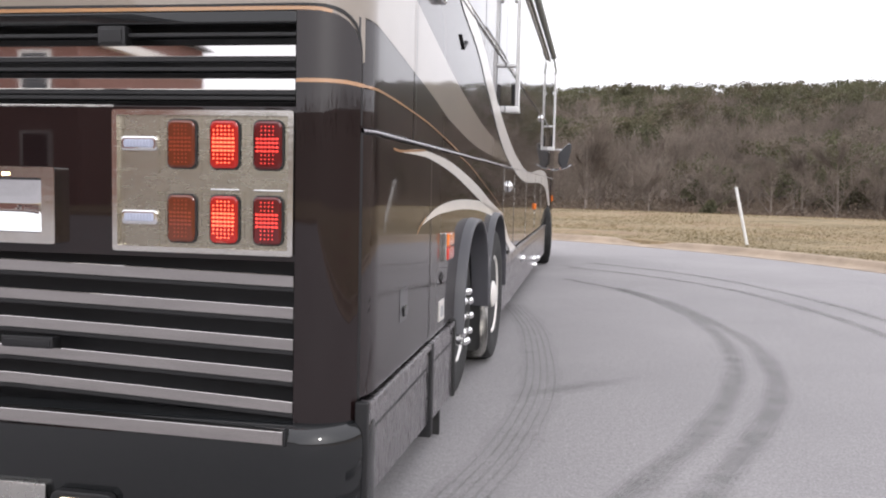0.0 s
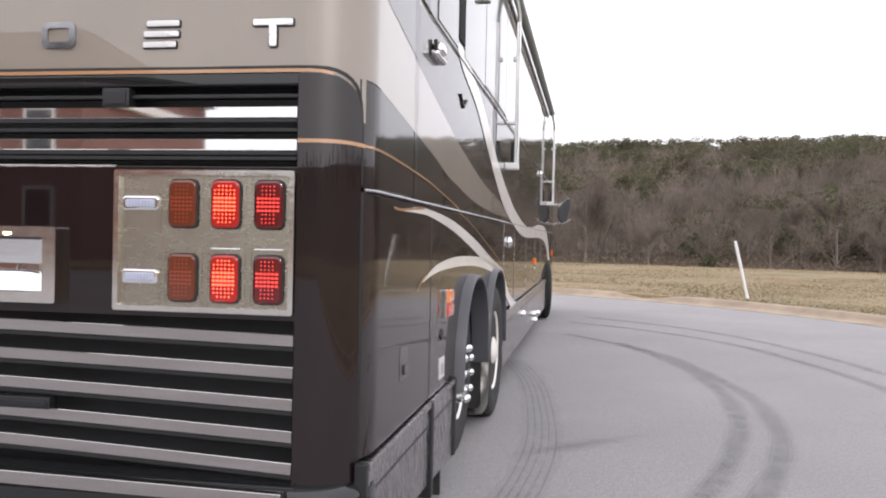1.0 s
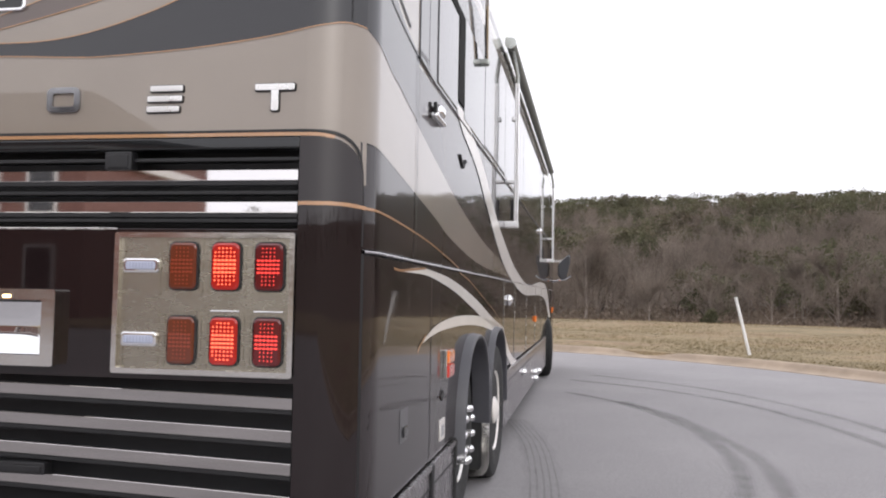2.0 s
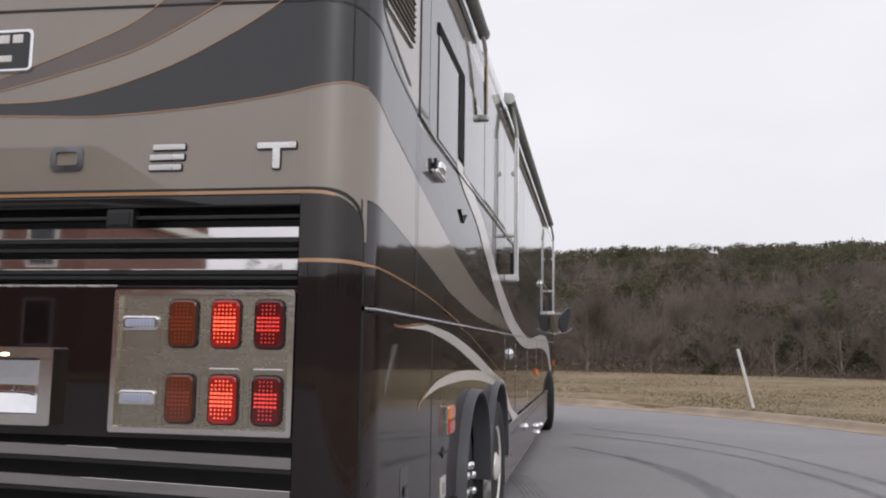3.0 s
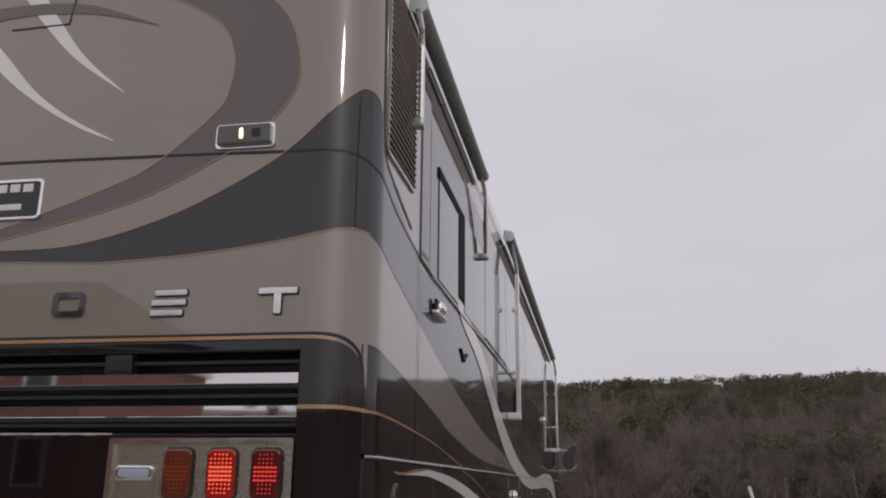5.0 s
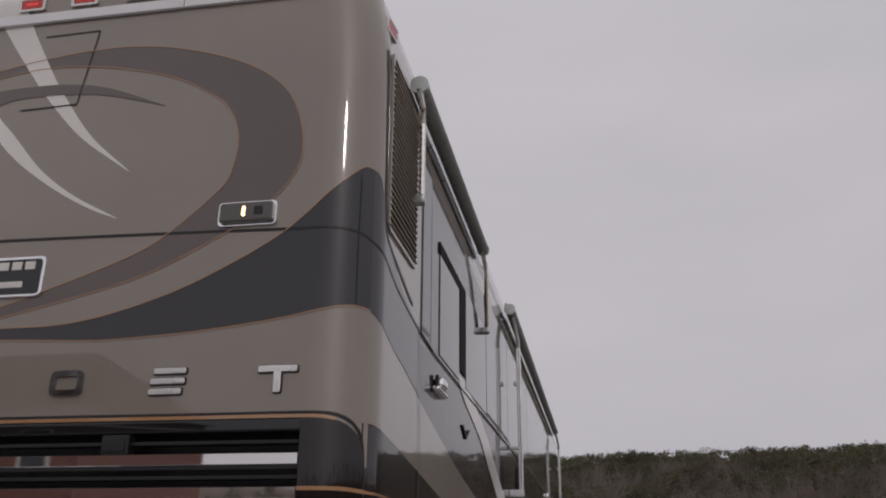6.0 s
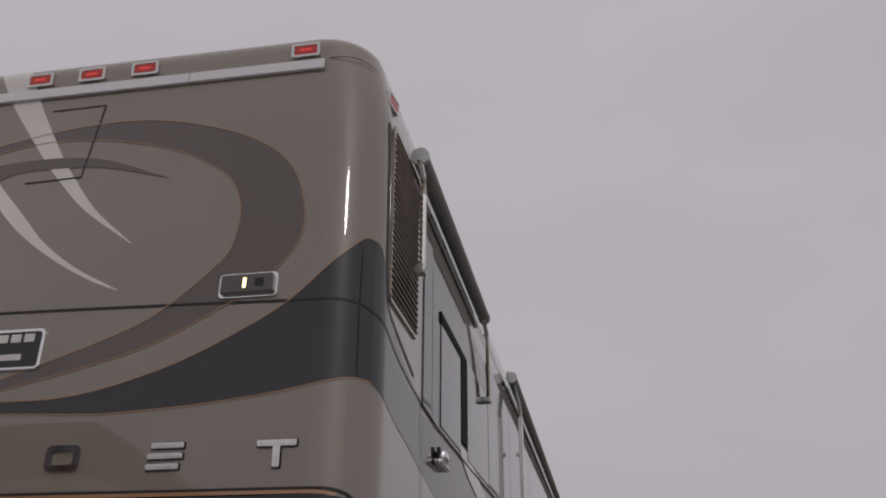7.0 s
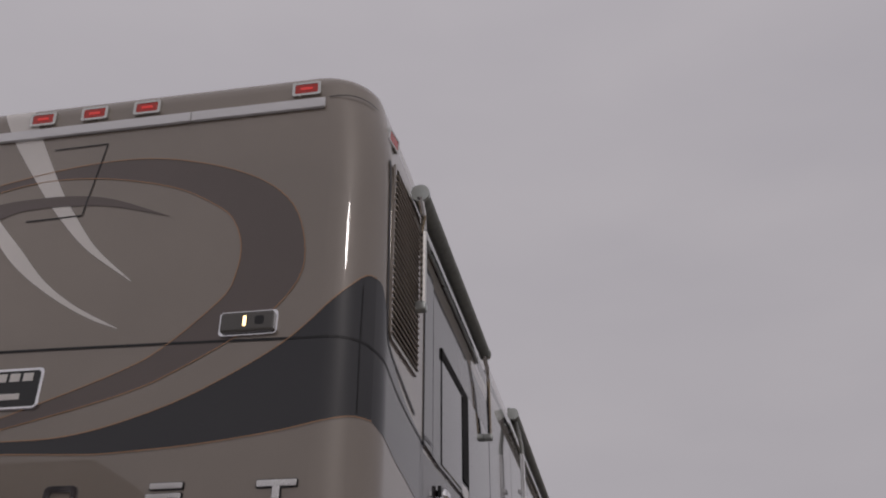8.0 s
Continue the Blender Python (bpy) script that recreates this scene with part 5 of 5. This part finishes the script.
for y, z in ((9.3, 0.56), (11.2, 0.40), (12.1, 0.34), (11.4, 0.30)):
    bm = bmesh.new()
    lathe(bm, [(0.04, 0), (0.04, 0.03), (0.03, 0.05), (0.003, 0.055)], Matrix.Translation((XS + 0.012, y, z)) @ Matrix.Rotation(radians(90), 4, "Y"), 14)
    cpart("skirt_knob", bm, CHROME, "", smooth=50)
bm = bmesh.new()
box(bm, (XS, 11.4, 1.05), (XS + 0.03, 11.58, 1.13), 0.008)
cpart("side_marker", bm, AMBER, "amber side marker lamp")
bm = bmesh.new()
box(bm, (XS, 16.4, 1.09), (XS + 0.03, 16.6, 1.19), 0.008)
cpart("side_marker", bm, AMBER, "amber side marker lamp")

# side camera on the window line, and a small winged emblem below it
bm = bmesh.new()
box(bm, (XS - 0.002, 3.89, 2.224), (XS + 0.052, 3.99, 2.284), 0.022, 4)
sc = cpart("side_camera", bm, CHROME, "chrome side camera pod")
bm = bmesh.new()
box(bm, (XS - 0.002, 3.82, 2.202), (XS + 0.040, 4.06, 2.230), 0.012, 3)
cpart("camera_foot", bm, CHROME, "", sc)
bm = bmesh.new()
box(bm, (XS + 0.006, 3.882, 2.236), (XS + 0.024, 3.892, 2.292), 0.003)
cpart("camera_slot", bm, BLACK, "", sc)
bm = bmesh.new()
for s in (-1, 1):
    plate(bm, [(0, -0.028), (s * 0.13, 0.036), (s * 0.10, 0.040), (s * 0.035, 0.000), (0, -0.006)][::s], side(4.84, 2.145, XS + 0.002), 0.010)
cpart("emblem", bm, BLACK, "small dark winged emblem")

# --- window band ---
bm = bmesh.new()
tube(bm, [skin(uy(y), z, 0.006) for y, z in ((3.545, 2.408), (3.9, 2.385), (5.0, 2.378), (7.0, 2.378), (10.0, 2.378), (13.0, 2.378), (16.4, 2.378))], 0.0045, 6)
cpart("window_moulding", bm, BLACK, "thin black moulding under the windows")
bm = bmesh.new()
stripe(bm, [(-0.02, 2.40), (-0.02, 2.1), (-0.02, 1.55)], 0.008, 10, 0.0068)
cpart("panel_seam", bm, BLACK, "", smooth=None)
for y0, y1, z0, z1 in ((3.55, 3.74, 2.385, 2.44), (5.80, 7.20, 2.385, 2.425)):
    bm = bmesh.new()
    stripe(bm, [(uy(y0), z0), (uy(y0), (z0 + z1) / 2), (uy(y0), z1)], 0.008, 6, 0.011)
    stripe(bm, [(uy(y0), z1), (uy((y0 + y1) / 2), z1), (uy(y1), z1)], 0.008, 6, 0.011)
    stripe(bm, [(uy(y1), z1), (uy(y1), (z0 + z1) / 2), (uy(y1), z0)], 0.008, 6, 0.011)
    cpart("hatch_seam", bm, BLACK, "", smooth=None)
side_panel("window_surround", 3.56, 3.76, 2.395, 3.28, CHARCOAL, "charcoal panel ahead of the louvre", 0.006)
for y0, y1, z0, z1 in ((3.99, 4.60, 2.41, 2.985), (4.845, 5.78, 2.41, 3.01), (5.80, 7.2, 2.41, 3.28), (7.21, 9.2, 2.41, 3.28), (9.21, 12.2, 2.41, 3.28), (12.21, 15.0, 2.41, 3.25), (15.1, 16.9, 1.75, 3.2)):
    side_panel("window", y0, y1, z0, z1, GLASS, "dark tinted coach window", 0.008)
bm = bmesh.new()
panel(bm, uy(3.78), uy(5.79), 2.39, 3.46, 0.003)
cpart("window_gasket", bm, CHARCOAL, "")
# black bars: the frame, with the sliding pane's gap shadow put into colour
bm = bmesh.new()
box(bm, (XS, 4.61, 2.47), (XS + 0.012, 4.83, 2.94), 0.004)
box(bm, (XS, 3.97, 2.94), (XS + 0.012, 4.83, 3.0), 0.004)
cpart("window_frame", bm, MATTE, "black window frame with the pane gap's shadow painted in")
bm = bmesh.new()
panel(bm, uy(5.795), uy(16.6), 2.39, 3.50, 0.004)
cpart("window_gasket", bm, CHARCOAL, "")

# louvred vent behind the windows
VY0, VY1, VZ0, VZ1 = 2.915, 3.385, 2.67, 3.42
bm = bmesh.new()
box(bm, (XS - 0.03, VY0, VZ0), (XS + 0.003, VY1, VZ1), 0.0)
vent = cpart("side_vent", bm, BLACK, "dark louvred vent in a flush frame")
bm = bmesh.new()
ring_plate(bm, rounded(VY1 - VY0 + 0.04, VZ1 - VZ0 + 0.04, 0.03, 4), rounded(VY1 - VY0, VZ1 - VZ0, 0.02, 4), side((VY0 + VY1) / 2, (VZ0 + VZ1) / 2), 0.010)
cpart("vent_frame", bm, TAUPE, "", vent)
bm = bmesh.new()
stripe(bm, [(-0.700, 3.42), (-0.690, 3.0), (-0.675, 2.68), (-0.63, 2.61), (-0.45, 2.555), (-0.18, 2.485)], 0.018, 50, 0.003)
cpart("vent_seam", bm, BLACK, "", vent, None)
LV = plain("louvre_bronze", (0.42, 0.37, 0.32), 0.5, 0.15)
for k in range(26):
    z = VZ0 + 0.014 + k * (VZ1 - VZ0 - 0.02) / 26
    bm = bmesh.new()
    box(bm, (-0.003, VY0, -0.012), (0.003, VY1, 0.012), 0.001, 1, Matrix.Translation((XS + 0.009, 0, z)) @ Matrix.Rotation(radians(-38), 4, "Y"))
    cpart("louvre", bm, LV, "", vent, None)

# --- awnings: roller tubes on arms ---
ALU = metal("awning_aluminium", (0.42, 0.44, 0.42), 0.35)
CLOTH = plain("awning_cloth", (0.24, 0.255, 0.235), 0.75, 0.15, 30)


def awning(y0, y1, z, r, drop, arms):
    x = XS + 0.052
    bm = bmesh.new()
    lathe(bm, [(r * 0.4, 0), (r, 0.003), (r, y1 - y0 - 0.003), (r * 0.4, y1 - y0)], Matrix.Translation((x, y0, z)) @ Matrix.Rotation(radians(-90), 4, "X"), 20)
    aw = tagged(new("awning", finish("awning", bm, CLOTH, 40)), "rolled grey-green awning on bright arms beside the coach roof", "awning", "awnings on the coach side")
    for y in (y0 - 0.012, y1 - 0.018):
        bm = bmesh.new()
        lathe(bm, [(r * 0.3, 0), (r * 1.12, 0.002), (r * 1.12, 0.026), (r * 0.5, 0.036)], Matrix.Translation((x, y, z)) @ Matrix.Rotation(radians(-90), 4, "X"), 20)
        part("end_cap", bm, ALU, aw)
    bm = bmesh.new()
    box(bm, (XS, y0 + 0.05, z + 0.02), (XS + 0.03, y1 - 0.05, z + 0.075), 0.008)
    box(bm, (XS, y0 + 0.05, z - 0.085), (XS + 0.014, y1 - 0.05, z - 0.060), 0.004)
    part("wall_rail", bm, ALU, aw)
    for y in arms:
        bm = bmesh.new()
        lead = 0.13 if y < 4 else 0.30
        tube(bm, [(x, y, z - 0.02), (x + 0.006, y + lead * 0.4, z - 0.09), (XS + 0.056, y + lead * 0.6, z - 0.16), (XS + 0.045, y + lead, z - drop)], 0.014, 8)
        arm = part("arm", bm, STEEL, aw, "bright steel awning arm")
        bm = bmesh.new()
        box(bm, (XS, y + lead - 0.03, z - drop - 0.03), (XS + 0.062, y + lead + 0.025, z - drop + 0.015), 0.012)
        part("bracket", bm, ALU, arm)
    return aw


AW1 = awning(3.20, 5.35, 3.455, 0.038, 0.50, (3.19, 5.28))
AW2 = awning(7.12, 14.6, 3.545, 0.044, 0.45, ())

ANOD = metal("bright_anodised", (0.88, 0.88, 0.89), 0.45)


# tall stays that carry the long awning: a grooved rail on a foot and the bent link above it
def awning_stay(y):
    st = thing("awning_stay", "tall bright grooved awning stay standing off the coach side", "awning stay", (XS, y, 0), "stays of the long awning")
    bm = bmesh.new()
    for x in (0.082, 0.1005):
        box(bm, (x, -0.035, 2.02), (x + 0.0165, 0.035, 3.24), 0.005)
    part("outer_rail", bm, ANOD, st)
    bm = bmesh.new()
    box(bm, (0.0, -0.05, 1.975), (0.120, 0.05, 2.03), 0.008)
    part("foot_bracket", bm, ANOD, st)
    bm = bmesh.new()
    tube(bm, [(0.100, 0, 3.23), (0.100, 0, 3.30), (0.080, -0.03, 3.42), (0.052, -0.10, 3.545)], 0.018, 8)
    part("link", bm, ALU, st)
    bm = bmesh.new()
    box(bm, (0.005, -0.03, 2.36), (0.09, 0.03, 2.39), 0.006)
    part("catch", bm, ANOD, st)
    bm = bmesh.new()
    box(bm, (0.055, -0.03, 2.905), (0.083, 0.03, 2.945), 0.008)
    part("stop", bm, ANOD, st)
    bm = bmesh.new()
    box(bm, (0.05, -0.025, 2.04), (0.085, 0.025, 2.22), 0.012)
    part("latch", bm, BLACK, st)
    return st


STAYS = [awning_stay(7.32), awning_stay(14.5)]

# --- mirror by the windscreen ---
my, mz = 17.05, 1.98
mirror = thing("wing_mirror", "black angular wing mirror on bright tubular arms", "mirror", (XS + 0.01, my, mz))
HEAD = [(0.08, -0.15), (0.16, -0.26), (0.26, -0.20), (0.33, 0.10), (0.33, 0.22), (0.28, 0.25), (0.14, 0.12), (0.08, 0.03)]
bm = bmesh.new()
plate(bm, HEAD, lambda a, b, o: Vector((a, 0.07 - o, b)), 0.15, 0.02, 0.02)
head = part("mirror_head", bm, paint("slate_paint", (0.045, 0.048, 0.056), 0.3, 0.0, 0.8), mirror)
bm = bmesh.new()
plate(bm, [(0.17 + (a - 0.17) * 0.78, b * 0.78) for a, b in HEAD], lambda a, b, o: Vector((a, -0.079 - o, b)), 0.005)
part("mirror_glass", bm, GLASS, head, "mirror glass")
bm = bmesh.new()
tube(bm, [(0.20, 0.02, 0.10), (0.10, 0.06, 0.12), (-0.10, 0.10, 0.12)], 0.018, 8)
part("mirror_arm", bm, CHROME, mirror, "bright tubular mirror arm")
bm = bmesh.new()
tube(bm, [(-0.06, 0.03, -0.30), (0.10, 0, -0.26), (0.22, -0.02, -0.24), (0.34, -0.03, -0.17)], 0.018, 8)
part("mirror_arm", bm, CHROME, mirror, "bright tubular mirror arm")

# front of the coach
bm = bmesh.new()
box(bm, (LEFT + 0.3, YF - 0.02, 1.7), (XS - 0.3, YF + 0.012, 3.3), 0.01)
cpart("windscreen", bm, GLASS, "dark windscreen")
bm = bmesh.new()
box(bm, (LEFT + 0.08, 16.9, 0.35), (XS - 0.08, YF + 0.03, 1.52), 0.10, 3)
cpart("front_bumper", bm, ESPRESSO, "espresso front mask")
for y0, y1 in ((2.85, 3.9), (3.95, 4.3), (7.1, 14.2), (16.0, 16.9)):
    bm = bmesh.new()
    box(bm, (LEFT - 0.012, y0, 0.25), (LEFT + 0.05, y1, 1.53), 0.008)
    cpart("far_side_panel", bm, ESPRESSO, "")

# the coach stands a little askew to the lot: turn it about its rear corner
PIVOT = Vector((XS, YR + RC, 0))
TURN = Matrix.Translation(PIVOT) @ Matrix.Rotation(math.atan(0.0117), 4, "Z") @ Matrix.Translation(-PIVOT)
for ob in (coach, AW1, AW2, mirror, *STAYS):
    ob.matrix_basis = TURN @ ob.matrix_basis

# ---- brick building behind, seen only in the bright slats ----
BRICK = plain("red_brick", (0.20, 0.10, 0.082), 0.85, 0.3, 6, 0.3)
hall = thing("brick_building", "red brick building with white windows behind the lot", "building", (-35.7, -34, 0))
bm = bmesh.new()
box(bm, (-17, -6, -0.1), (14.5, 6, 8.5))
part("wall", bm, BRICK, hall, smooth=None)
bm = bmesh.new()
vs = [bm.verts.new(p) for p in ((-17.5, -6.5, 8.5), (15, -6.5, 8.5), (15, 6.5, 8.5), (-17.5, 6.5, 8.5), (-14, 0, 11.5), (11, 0, 11.5))]
for f in ((0, 1, 5, 4), (2, 3, 4, 5), (1, 2, 5), (3, 0, 4), (3, 2, 1, 0)):
    bm.faces.new([vs[i] for i in f])
part("roof", bm, plain("dark_shingle", (0.07, 0.065, 0.065), 0.9, 0.3, 3), hall, smooth=None)
WHITE = plain("white_trim", (0.75, 0.74, 0.72), 0.6, 0.06)
bm = bmesh.new()
box(bm, (-17.3, -6.3, 7.1), (14.8, 6.35, 7.55), 0.05)
part("cornice", bm, WHITE, hall)
for k in range(11):
    for z in (1.2, 4.6):
        x = -15 + k * 2.75
        bm = bmesh.new()
        box(bm, (x - 0.75, 6.0, z), (x + 0.75, 6.10, z + 2.1), 0.02, 1)
        win = part("window", bm, WHITE, hall, "white framed window")
        bm = bmesh.new()
        box(bm, (x - 0.6, 6.08, z + 0.12), (x + 0.6, 6.12, z + 1.98), 0.01, 1)
        part("pane", bm, GLASS, win)
